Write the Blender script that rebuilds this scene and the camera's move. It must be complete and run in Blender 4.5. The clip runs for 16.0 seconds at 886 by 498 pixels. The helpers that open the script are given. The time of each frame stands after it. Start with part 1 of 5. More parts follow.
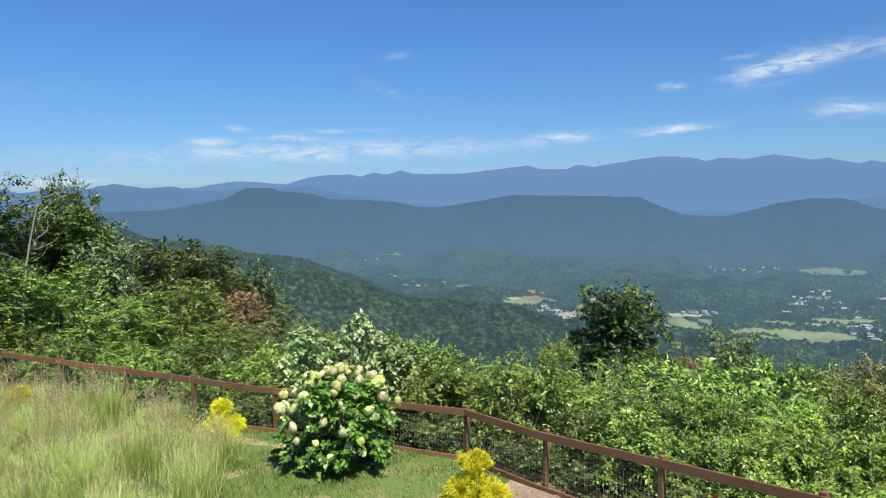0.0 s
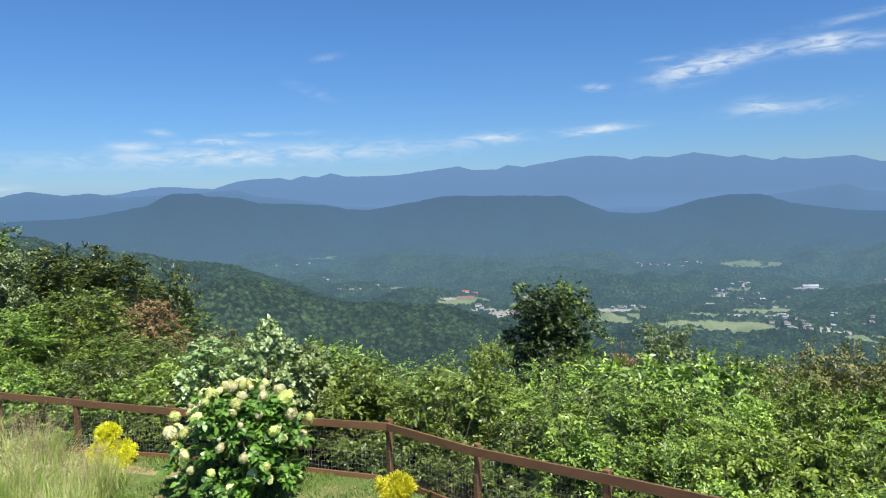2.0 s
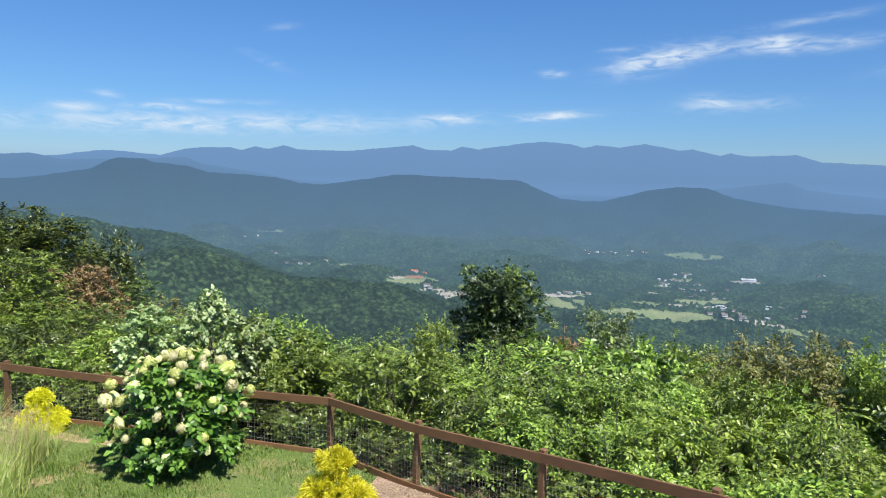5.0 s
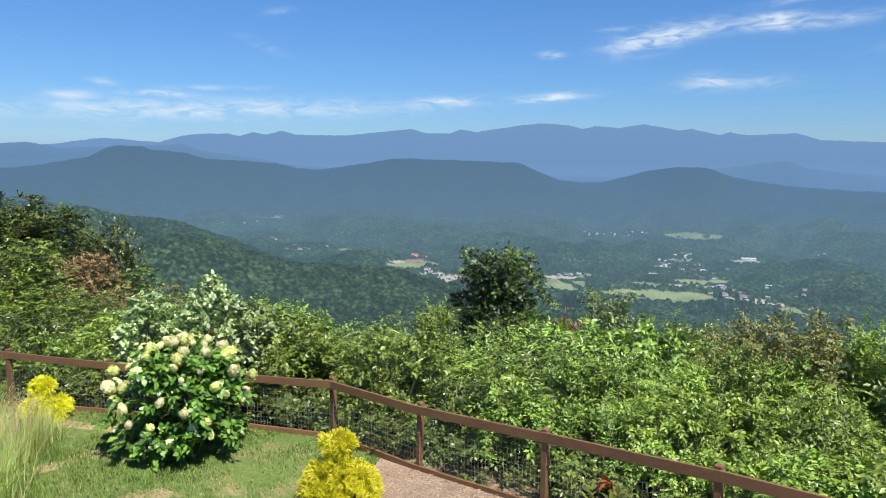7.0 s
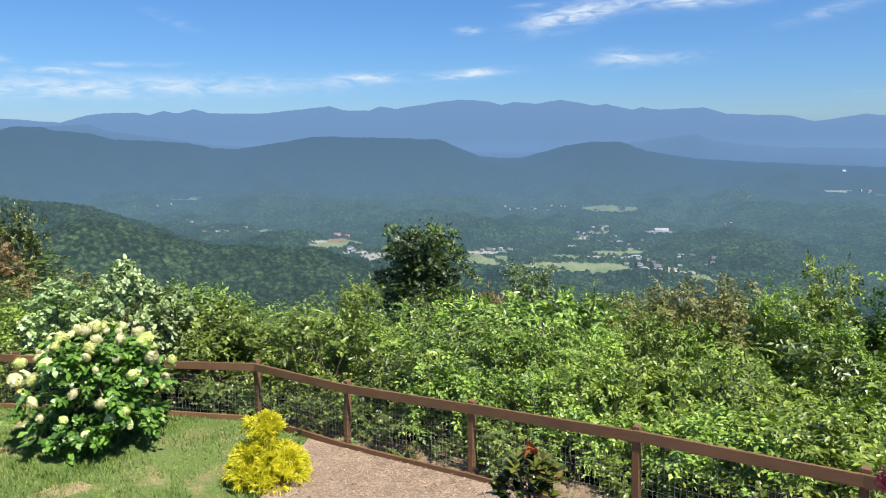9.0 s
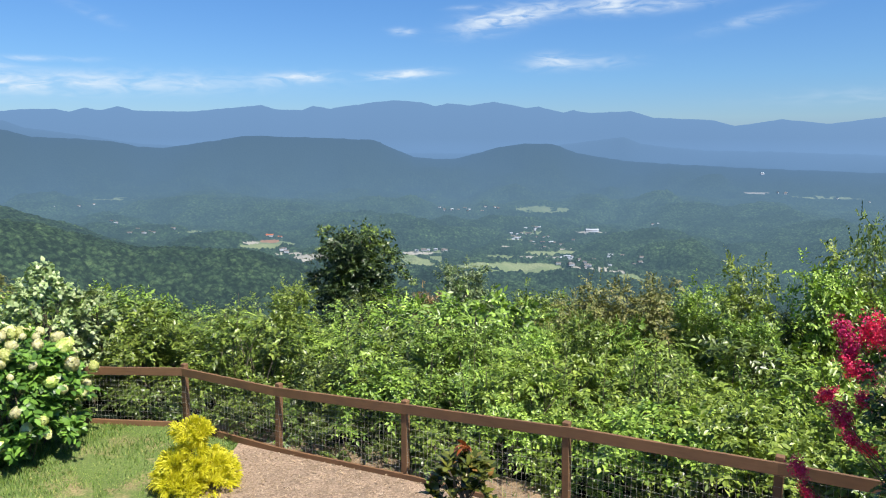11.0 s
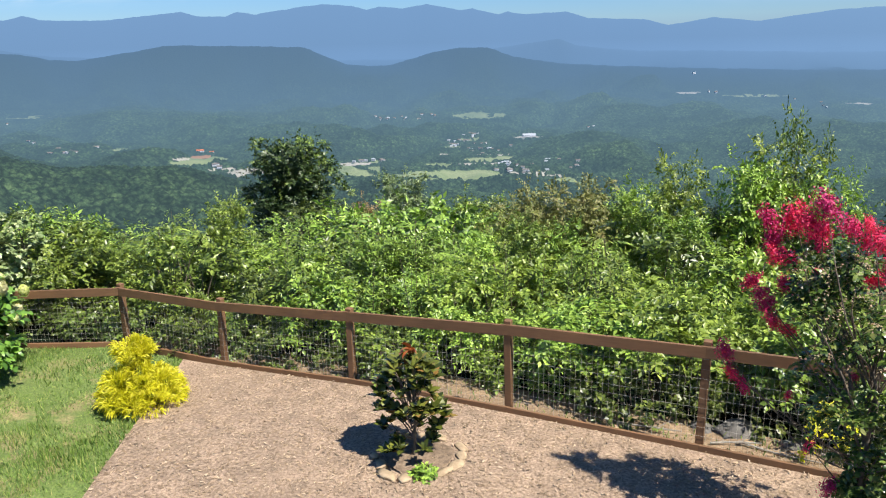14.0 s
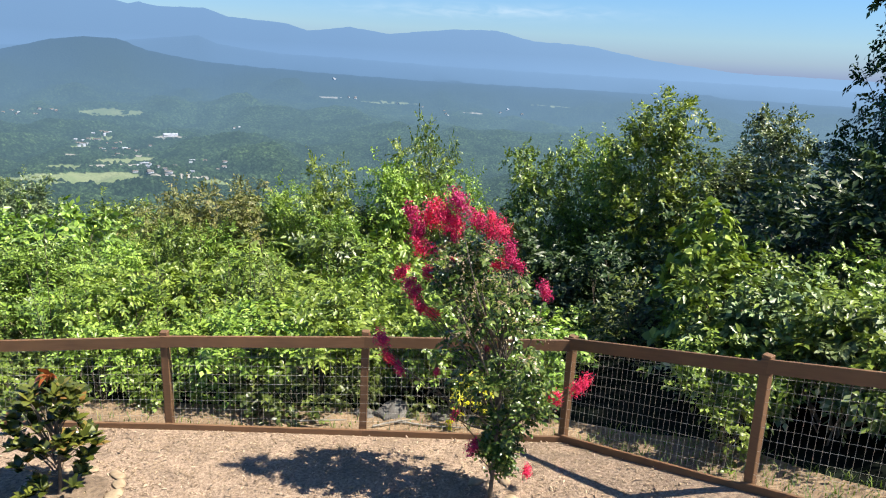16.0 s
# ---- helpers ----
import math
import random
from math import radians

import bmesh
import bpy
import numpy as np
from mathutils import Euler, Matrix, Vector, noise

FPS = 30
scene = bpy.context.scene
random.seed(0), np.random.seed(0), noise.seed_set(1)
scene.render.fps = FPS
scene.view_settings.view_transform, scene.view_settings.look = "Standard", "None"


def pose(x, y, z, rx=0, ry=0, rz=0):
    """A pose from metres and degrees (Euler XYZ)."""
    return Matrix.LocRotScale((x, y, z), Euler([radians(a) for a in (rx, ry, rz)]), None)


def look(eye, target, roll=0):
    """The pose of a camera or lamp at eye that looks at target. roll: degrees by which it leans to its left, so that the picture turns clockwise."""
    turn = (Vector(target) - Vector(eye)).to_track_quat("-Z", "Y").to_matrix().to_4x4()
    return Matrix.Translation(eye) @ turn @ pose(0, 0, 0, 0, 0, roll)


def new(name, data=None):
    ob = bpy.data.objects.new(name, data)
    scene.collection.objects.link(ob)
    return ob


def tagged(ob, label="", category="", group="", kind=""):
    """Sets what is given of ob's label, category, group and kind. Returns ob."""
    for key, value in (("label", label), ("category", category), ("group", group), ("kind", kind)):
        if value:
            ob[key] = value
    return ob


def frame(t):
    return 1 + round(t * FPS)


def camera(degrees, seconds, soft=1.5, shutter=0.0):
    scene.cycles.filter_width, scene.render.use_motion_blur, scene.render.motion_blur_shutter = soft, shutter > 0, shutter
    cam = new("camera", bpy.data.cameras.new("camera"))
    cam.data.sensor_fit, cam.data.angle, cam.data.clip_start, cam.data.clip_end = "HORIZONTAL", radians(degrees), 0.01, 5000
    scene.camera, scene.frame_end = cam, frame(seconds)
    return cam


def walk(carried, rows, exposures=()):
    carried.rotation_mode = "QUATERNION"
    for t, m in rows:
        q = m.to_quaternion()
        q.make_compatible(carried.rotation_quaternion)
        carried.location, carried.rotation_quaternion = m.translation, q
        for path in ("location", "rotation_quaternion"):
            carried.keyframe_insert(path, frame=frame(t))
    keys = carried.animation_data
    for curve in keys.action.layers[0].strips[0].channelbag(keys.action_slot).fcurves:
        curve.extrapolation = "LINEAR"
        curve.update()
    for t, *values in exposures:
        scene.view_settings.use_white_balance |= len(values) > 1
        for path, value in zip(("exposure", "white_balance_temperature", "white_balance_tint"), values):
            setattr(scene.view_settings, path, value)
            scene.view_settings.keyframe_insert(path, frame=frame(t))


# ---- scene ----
# camera: hand-held on a raised deck, eye about 4.7 m above the yard
EYE = 4.7
cam = camera(63.0, 16.0, soft=1.1)
PATH = [
    (0, (0.218, -1.561, 5.029), (-0.497, 0.303, 4.91), -0.6),
    (0.35, (-0.05, -0.039, 4.799), (-0.76, 1.829, 4.711), -1.6),
    (0.5, (-0.05, -0.039, 4.799), (-0.76, 1.829, 4.711), -1.6),
    (1, (-0.049, 0.01, 4.791), (-0.72, 1.893, 4.707), -1.7),
    (1.5, (-0.044, -0.004, 4.795), (-0.661, 1.896, 4.701), -1.7),
    (2, (-0.028, -0.003, 4.789), (-0.568, 1.919, 4.671), -1.7),
    (2.5, (-0.004, 0.007, 4.785), (-0.455, 1.95, 4.642), -1.5),
    (3, (0.013, 0.005, 4.779), (-0.363, 1.962, 4.614), -0.9),
    (3.5, (0.014, 0.005, 4.778), (-0.326, 1.968, 4.605), -0.0),
    (4, (0.003, -0.001, 4.777), (-0.347, 1.961, 4.606), 0.7),
    (6.3, (-0.012, -0.011, 4.749), (-0.466, 1.927, 4.56), 0.9),
    (6.5, (-0.014, 0.002, 4.747), (-0.46, 1.941, 4.55), 0.7),
    (7, (-0.011, 0.017, 4.737), (-0.416, 1.963, 4.517), 0.4),
    (7.5, (-0.008, 0.032, 4.727), (-0.352, 1.987, 4.484), 0.1),
    (8, (-0.008, 0.019, 4.722), (-0.29, 1.982, 4.46), -0.2),
    (10.5, (0.021, 0.013, 4.709), (-0.052, 1.99, 4.421), -0.1),
    (11, (0.027, 0.0, 4.711), (0.013, 1.98, 4.431), 0.1),
    (11.5, (0.03, -0.006, 4.707), (0.064, 1.975, 4.431), 0.3),
    (12, (0.026, -0.008, 4.706), (0.076, 1.97, 4.414), 0.2),
    (12.5, (0.019, 0.005, 4.692), (0.058, 1.976, 4.355), -0.2),
    (13, (0.026, 0.01, 4.68), (0.052, 1.969, 4.275), -0.8),
    (13.5, (0.032, 0.017, 4.662), (0.083, 1.959, 4.186), -1.3),
    (14, (0.039, 0.022, 4.659), (0.186, 1.946, 4.132), -1.2),
    (14.5, (0.046, 0.005, 4.656), (0.36, 1.903, 4.109), -0.4),
    (15, (-0.019, -0.002, 4.664), (0.517, 1.847, 4.123), 0.7),
    (15.5, (-0.088, 0.02, 4.658), (0.691, 1.786, 4.133), 1.9),
    (16, (-0.038, -0.001, 4.659), (0.996, 1.634, 4.151), 3.0),
]
walk(cam, [(t, look(eye, target, roll)) for t, eye, target, roll in PATH], [(0, 0.78, 6550, 10), (4, 0.82, 6600, 10), (8, 0.89, 6640, 10), (11, 0.94, 6700, 10), (13, 0.98, 6760, 10), (14.5, 1.06, 6800, 10), (16, 1.22, 6950, 10)])

# ---------------------------------------------------------------- light
SUN_WAY = Vector((0.72, -0.69, 0)).normalized() * math.cos(radians(57)) + Vector((0, 0, math.sin(radians(57))))
sun_data = bpy.data.lights.new("sun", "SUN")
sun_data.energy, sun_data.angle, sun_data.color = 5.0, radians(0.53), (1.0, 0.95, 0.87)
sun = new("sun", sun_data)
sun.matrix_world = look(SUN_WAY * 60, (0, 0, 0))

SKY_STRENGTH = 0.05
# thin high clouds: azimuth, elevation, half width, half height, lean, strength
CLOUDS = [
    (-38.8, 5.01, 1.6, 0.28, 0.02, 0.7), (-36.7, 5.95, 0.9, 0.28, -0.1, 0.4), (-33.1, 5.31, 1.9, 0.2, 0.0, 1.0), (-28.9, 5.87, 2.8, 0.17, 0.03, 0.6), (-29.9, 4.28, 14.0, 0.7, 0.03, 0.75),
    (-11.3, 5.21, 2.4, 0.33, 0.05, 0.8), (-3.6, 5.51, 2.5, 0.3, 0.06, 0.95), (-3.5, 8.66, 0.9, 0.25, 0.0, 0.6), (3.3, 9.44, 2.4, 0.75, 0.18, 1.0), (7.0, 10.1, 2.6, 0.6, 0.12, 0.75),
    (12.2, 10.39, 1.8, 0.5, 0.02, 1.1), (15.5, 10.2, 3.4, 0.45, 0.04, 0.5), (7.5, 6.46, 1.5, 0.5, 0.05, 0.55), (9.9, 6.29, 3.2, 0.45, 0.02, 0.45), (14.5, 11.83, 3.4, 0.28, 0.1, 0.32),
    (-24.4, 11.55, 0.9, 0.24, 0.12, 0.4), (1.4, 10.39, 1.2, 0.16, 0.02, 0.4), (-25.5, 9.02, 1.6, 0.35, -0.35, 0.18),
    (-48.5, 1.9, 2.2, 0.5, 0.0, 0.9), (35.0, 3.6, 9.0, 0.5, 0.02, 0.25), (22.0, 8.9, 3.0, 0.4, 0.2, 0.3), (-60.0, 7.0, 6.0, 0.8, 0.1, 0.5), (45.0, 9.0, 7.0, 0.8, 0.05, 0.4),
]


def make_world():
    world = bpy.data.worlds.new("sky")
    scene.world = world
    world.use_nodes = True
    tree = world.node_tree
    n, l = tree.nodes, tree.links
    n.clear()
    out, bg, sky = n.new("ShaderNodeOutputWorld"), n.new("ShaderNodeBackground"), n.new("ShaderNodeTexSky")
    sky.sky_type, sky.sun_disc = "NISHITA", False
    sky.sun_elevation, sky.sun_rotation = radians(57), math.atan2(SUN_WAY.x, SUN_WAY.y)
    sky.altitude, sky.air_density, sky.dust_density, sky.ozone_density = 600, 1.0, 0.35, 2.2
    bg.inputs["Strength"].default_value = SKY_STRENGTH
    coord = n.new("ShaderNodeTexCoord")
    sep = n.new("ShaderNodeSeparateXYZ")
    l.new(coord.outputs["Generated"], sep.inputs[0])

    def m(op, a, b=None, c=None):
        node = n.new("ShaderNodeMath")
        node.operation = op
        for i, v in enumerate((a, b, c)):
            if v is None:
                continue
            if isinstance(v, (int, float)):
                node.inputs[i].default_value = v
            else:
                l.new(v, node.inputs[i])
        return node.outputs[0]

    az = m("MULTIPLY", m("ARCTAN2", sep.outputs["X"], sep.outputs["Y"]), 180 / math.pi)
    el = m("MULTIPLY", m("ARCSINE", sep.outputs["Z"]), 180 / math.pi)
    comb = n.new("ShaderNodeCombineXYZ")
    l.new(m("MULTIPLY", az, 0.25), comb.inputs[0])
    l.new(m("MULTIPLY", el, 0.95), comb.inputs[1])
    wisp = n.new("ShaderNodeTexNoise")
    wisp.inputs["Scale"].default_value, wisp.inputs["Detail"].default_value = 1.8, 6.0
    wisp.inputs["Roughness"].default_value, wisp.inputs["Distortion"].default_value = 0.52, 0.9
    l.new(comb.outputs[0], wisp.inputs["Vector"])
    ragged = n.new("ShaderNodeMapRange")
    ragged.inputs["From Min"].default_value, ragged.inputs["From Max"].default_value = 0.36, 0.7
    l.new(wisp.outputs["Fac"], ragged.inputs["Value"])
    total = 0.0
    for a0, e0, wa, we, lean, strength in CLOUDS:
        da = m("SUBTRACT", az, a0)
        de = m("SUBTRACT", m("SUBTRACT", el, e0), m("MULTIPLY", da, lean))
        q = m("ADD", m("POWER", m("DIVIDE", m("ABSOLUTE", da), wa), 2.0), m("POWER", m("DIVIDE", m("ABSOLUTE", de), we), 2.0))
        blob = m("MULTIPLY", m("EXPONENT", m("MULTIPLY", q, -1.0)), strength)
        total = m("ADD", blob, total)
    cover = m("MINIMUM", m("MULTIPLY", total, m("ADD", m("MULTIPLY", ragged.outputs[0], 1.05), 0.14)), 0.9)
    mix = n.new("ShaderNodeMix")
    mix.data_type = "RGBA"
    l.new(cover, mix.inputs["Factor"])
    tint = n.new("ShaderNodeMix")
    tint.data_type, tint.blend_type = "RGBA", "MULTIPLY"
    tint.inputs["Factor"].default_value = 1.0
    l.new(sky.outputs[0], tint.inputs["A"])
    low = n.new("ShaderNodeMapRange")
    low.inputs["From Min"].default_value, low.inputs["From Max"].default_value = 0.0, 13.0
    l.new(el, low.inputs["Value"])
    air = ramp_node(n, l, low.outputs[0], [(0.0, (0.4, 0.58, 1.24)), (0.07, (0.52, 0.72, 1.2)), (0.17, (0.63, 0.87, 1.23)), (0.4, (0.61, 0.95, 1.36)), (1.0, (0.6, 1.03, 1.52))])  # clear mountain air
    l.new(air.outputs[0], tint.inputs["B"])
    l.new(tint.outputs["Result"], mix.inputs["A"])
    mix.inputs["B"].default_value = (8.4, 9.6, 10.8, 1)
    l.new(mix.outputs["Result"], bg.inputs["Color"])
    l.new(bg.outputs[0], out.inputs[0])


# ---------------------------------------------------------------- materials


def nodes_of(name):
    mat = bpy.data.materials.new(name)
    mat.use_nodes = True
    tree = mat.node_tree
    return mat, tree.nodes, tree.links, tree.nodes["Principled BSDF"]


def noise_node(n, l, scale, detail=4.0, rough=0.6, vector=None, distortion=0.0):
    tex = n.new("ShaderNodeTexNoise")
    tex.inputs["Scale"].default_value, tex.inputs["Detail"].default_value = scale, detail
    tex.inputs["Roughness"].default_value, tex.inputs["Distortion"].default_value = rough, distortion
    if vector is not None:
        l.new(vector, tex.inputs["Vector"])
    return tex


def ramp_node(n, l, fac, stops):
    ramp = n.new("ShaderNodeValToRGB")
    while len(ramp.color_ramp.elements) < len(stops):
        ramp.color_ramp.elements.new(0.5)
    for e, (p, c) in zip(ramp.color_ramp.elements, stops):
        e.position, e.color = p, (*c, 1)
    l.new(fac, ramp.inputs[0])
    return ramp


def mix_node(n, l, fac, a, b, mode="MIX"):
    mix = n.new("ShaderNodeMix")
    mix.data_type, mix.blend_type = "RGBA", mode
    for v, key in ((fac, "Factor"), (a, "A"), (b, "B")):
        if isinstance(v, float):
            mix.inputs[key].default_value = v
        elif isinstance(v, tuple):
            mix.inputs[key].default_value = (*v, 1)
        else:
            l.new(v, mix.inputs[key])
    return mix.outputs["Result"]


def bump_node(n, l, height, strength, distance, bsdf):
    b = n.new("ShaderNodeBump")
    b.inputs["Strength"].default_value, b.inputs["Distance"].default_value = strength, distance
    l.new(height, b.inputs["Height"])
    l.new(b.outputs[0], bsdf.inputs["Normal"])


def leaf_material(name, dark, light, gloss=0.42, through_light=0.28, odd=None):
    """Foliage: colour varies plant by plant and leaf by leaf; light passes through the blade."""
    mat, n, l, bsdf = nodes_of(name)
    info, geo = n.new("ShaderNodeObjectInfo"), n.new("ShaderNodeNewGeometry")
    ramp = ramp_node(n, l, geo.outputs["Random Per Island"], [(0.0, dark), (0.5, tuple(d + 0.38 * (v - d) for d, v in zip(dark, light))), (0.85, light), (1.0, odd or light)])
    hue = n.new("ShaderNodeHueSaturation")
    vary = n.new("ShaderNodeMapRange")
    vary.inputs["To Min"].default_value, vary.inputs["To Max"].default_value = 0.72, 1.2
    l.new(info.outputs["Random"], vary.inputs["Value"])
    l.new(vary.outputs[0], hue.inputs["Value"])
    turn = n.new("ShaderNodeMapRange")
    turn.inputs["To Min"].default_value, turn.inputs["To Max"].default_value = 0.488, 0.512
    l.new(info.outputs["Random"], turn.inputs["Value"])
    l.new(turn.outputs[0], hue.inputs["Hue"])
    l.new(ramp.outputs[0], hue.inputs["Color"])
    l.new(hue.outputs[0], bsdf.inputs["Base Color"])
    bsdf.inputs["Roughness"].default_value = gloss
    bsdf.inputs["Specular IOR Level"].default_value = 0.5
    trans = n.new("ShaderNodeBsdfTranslucent")
    warm = mix_node(n, l, 1.0, hue.outputs[0], (0.94, 1.0, 0.45), "MULTIPLY")
    l.new(warm, trans.inputs["Color"])
    mix = n.new("ShaderNodeMixShader")
    mix.inputs[0].default_value = through_light
    l.new(bsdf.outputs[0], mix.inputs[1])
    l.new(trans.outputs[0], mix.inputs[2])
    l.new(mix.outputs[0], n["Material Output"].inputs[0])
    return mat


def wood_material(name, a, b):
    mat, n, l, bsdf = nodes_of(name)
    coord, mapping = n.new("ShaderNodeTexCoord"), n.new("ShaderNodeMapping")
    mapping.inputs["Scale"].default_value = (1.2, 14, 14)
    l.new(coord.outputs["Object"], mapping.inputs[0])
    grain = noise_node(n, l, 3.0, 6.0, 0.65, mapping.outputs[0], 0.6)
    patch = noise_node(n, l, 1.7, 3.0, 0.5, coord.outputs["Object"])
    info = n.new("ShaderNodeObjectInfo")
    ramp = ramp_node(n, l, grain.outputs["Fac"], [(0.25, a), (0.75, b)])
    worn = mix_node(n, l, patch.outputs["Fac"], ramp.outputs[0], (b[0] * 1.4, b[1] * 1.3, b[2] * 1.2))
    hue = n.new("ShaderNodeHueSaturation")
    vary = n.new("ShaderNodeMapRange")
    vary.inputs["To Min"].default_value, vary.inputs["To Max"].default_value = 0.8, 1.2
    l.new(info.outputs["Random"], vary.inputs["Value"])
    l.new(vary.outputs[0], hue.inputs["Value"])
    l.new(worn, hue.inputs["Color"])
    l.new(hue.outputs[0], bsdf.inputs["Base Color"])
    bsdf.inputs["Roughness"].default_value = 0.7
    bump_node(n, l, grain.outputs["Fac"], 0.35, 0.004, bsdf)
    return mat


def plain_material(name, a, b, scale, rough=0.8, bump=0.3, depth=0.01, metal=0.0):
    mat, n, l, bsdf = nodes_of(name)
    coord = n.new("ShaderNodeTexCoord")
    fine, coarse = noise_node(n, l, scale, 6.0, 0.65, coord.outputs["Object"]), noise_node(n, l, scale * 0.13, 3.0, 0.5, coord.outputs["Object"])
    ramp = ramp_node(n, l, fine.outputs["Fac"], [(0.3, a), (0.7, b)])
    tone = ramp_node(n, l, coarse.outputs["Fac"], [(0.3, (0.72, 0.72, 0.72)), (0.7, (1.1, 1.1, 1.1))])
    l.new(mix_node(n, l, 1.0, ramp.outputs[0], tone.outputs[0], "MULTIPLY"), bsdf.inputs["Base Color"])
    bsdf.inputs["Roughness"].default_value, bsdf.inputs["Metallic"].default_value = rough, metal
    if bump:
        bump_node(n, l, fine.outputs["Fac"], bump, depth, bsdf)
    return mat


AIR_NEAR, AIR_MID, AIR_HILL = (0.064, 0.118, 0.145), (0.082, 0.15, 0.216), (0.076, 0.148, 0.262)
AIR = (0.102, 0.192, 0.345)  # haze glow painted over the farthest hills


def landscape_material(name, hazy):
    """Wooded hills with meadows, bare soil and roads by land use; haze is painted on the distant backdrop as a blue
    glow.
    """
    mat, n, l, bsdf = nodes_of(name)
    coord = n.new("ShaderNodeTexCoord")
    leafy, tracts = noise_node(n, l, 0.34, 4.0, 0.7, coord.outputs["Object"]), noise_node(n, l, 0.01, 5.0, 0.62, coord.outputs["Object"])
    # single crowns of about nine metres, each of its own green
    crowns = n.new("ShaderNodeTexVoronoi")
    crowns.inputs["Scale"].default_value = 0.11
    l.new(coord.outputs["Object"], crowns.inputs["Vector"])
    own = n.new("ShaderNodeSeparateColor")
    l.new(crowns.outputs["Color"], own.inputs[0])
    wood = ramp_node(n, l, own.outputs[0], [(0.0, (0.014, 0.029, 0.014)), (0.55, (0.026, 0.05, 0.025)), (1.0, (0.047, 0.08, 0.037))])
    # shade between neighbouring crowns painted in as dark borders
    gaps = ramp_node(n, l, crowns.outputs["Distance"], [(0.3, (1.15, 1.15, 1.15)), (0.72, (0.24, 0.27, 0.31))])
    specks = ramp_node(n, l, leafy.outputs["Fac"], [(0.35, (0.5, 0.5, 0.5)), (0.65, (1.4, 1.4, 1.4))])
    tone = ramp_node(n, l, tracts.outputs["Fac"], [(0.36, (0.4, 0.46, 0.5)), (0.64, (1.6, 1.5, 1.3))])
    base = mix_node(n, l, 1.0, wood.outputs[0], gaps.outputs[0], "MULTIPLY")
    base = mix_node(n, l, 1.0, base, specks.outputs[0], "MULTIPLY")
    base = mix_node(n, l, 1.0, base, tone.outputs[0], "MULTIPLY")
    use = n.new("ShaderNodeVertexColor")
    use.layer_name = "land"
    split = n.new("ShaderNodeSeparateColor")
    l.new(use.outputs["Color"], split.inputs[0])
    # shade put into the wood colour: far ridges darken with distance
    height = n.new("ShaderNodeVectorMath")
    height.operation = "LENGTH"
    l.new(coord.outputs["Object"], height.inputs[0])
    far_shade = n.new("ShaderNodeMapRange")
    far_shade.inputs["From Min"].default_value, far_shade.inputs["From Max"].default_value = 3400, 4000
    l.new(height.outputs["Value"], far_shade.inputs["Value"])
    base = mix_node(n, l, far_shade.outputs[0], base, (0.012, 0.022, 0.012))
    turf = ramp_node(n, l, tracts.outputs["Fac"], [(0.3, (0.15, 0.2, 0.085)), (0.7, (0.26, 0.29, 0.15))])
    for channel, cover in zip(split.outputs, (turf.outputs[0], (0.34, 0.16, 0.09), (0.4, 0.37, 0.33))):
        clear = n.new("ShaderNodeMapRange")
        clear.inputs["From Min"].default_value, clear.inputs["From Max"].default_value = 0.72, 0.95
        l.new(channel, clear.inputs["Value"])
        base = mix_node(n, l, clear.outputs[0], base, cover)
    l.new(base, bsdf.inputs["Base Color"])
    bsdf.inputs["Roughness"].default_value = 0.9
    bsdf.inputs["Specular IOR Level"].default_value = 0.1
    heap = n.new("ShaderNodeMath")
    heap.operation = "MULTIPLY_ADD"
    heap.inputs[1].default_value = -1.4
    l.new(crowns.outputs["Distance"], heap.inputs[0])
    l.new(leafy.outputs["Fac"], heap.inputs[2])
    bump_node(n, l, heap.outputs[0], 0.6, 4.0, bsdf)
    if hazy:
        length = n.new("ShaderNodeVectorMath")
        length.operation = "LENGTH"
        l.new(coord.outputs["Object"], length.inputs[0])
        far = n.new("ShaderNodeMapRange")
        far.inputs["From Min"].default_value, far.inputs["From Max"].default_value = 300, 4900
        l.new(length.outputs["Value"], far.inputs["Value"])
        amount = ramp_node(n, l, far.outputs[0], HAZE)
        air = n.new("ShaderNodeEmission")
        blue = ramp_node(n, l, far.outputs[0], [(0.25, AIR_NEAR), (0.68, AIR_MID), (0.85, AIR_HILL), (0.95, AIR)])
        # the painted haze glow also brightens towards the sun's side
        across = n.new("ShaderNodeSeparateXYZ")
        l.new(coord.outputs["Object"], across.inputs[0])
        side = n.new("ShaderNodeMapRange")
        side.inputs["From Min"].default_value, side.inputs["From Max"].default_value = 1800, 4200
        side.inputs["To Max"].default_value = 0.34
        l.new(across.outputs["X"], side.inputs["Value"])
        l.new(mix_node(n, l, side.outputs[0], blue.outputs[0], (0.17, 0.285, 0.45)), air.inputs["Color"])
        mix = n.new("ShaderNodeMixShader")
        # painted haze is stronger low in the valley than at the crests
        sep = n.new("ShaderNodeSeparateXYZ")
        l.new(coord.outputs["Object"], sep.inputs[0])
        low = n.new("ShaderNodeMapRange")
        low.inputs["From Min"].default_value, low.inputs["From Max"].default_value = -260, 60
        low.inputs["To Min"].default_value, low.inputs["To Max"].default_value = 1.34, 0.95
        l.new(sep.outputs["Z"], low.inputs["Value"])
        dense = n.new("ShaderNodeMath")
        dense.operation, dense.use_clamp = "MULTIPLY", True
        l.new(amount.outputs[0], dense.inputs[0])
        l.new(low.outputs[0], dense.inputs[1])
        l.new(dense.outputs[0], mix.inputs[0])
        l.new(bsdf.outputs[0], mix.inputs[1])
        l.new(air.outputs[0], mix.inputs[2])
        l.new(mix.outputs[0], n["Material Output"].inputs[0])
    return mat


def grey(v):
    return (v, v, v)


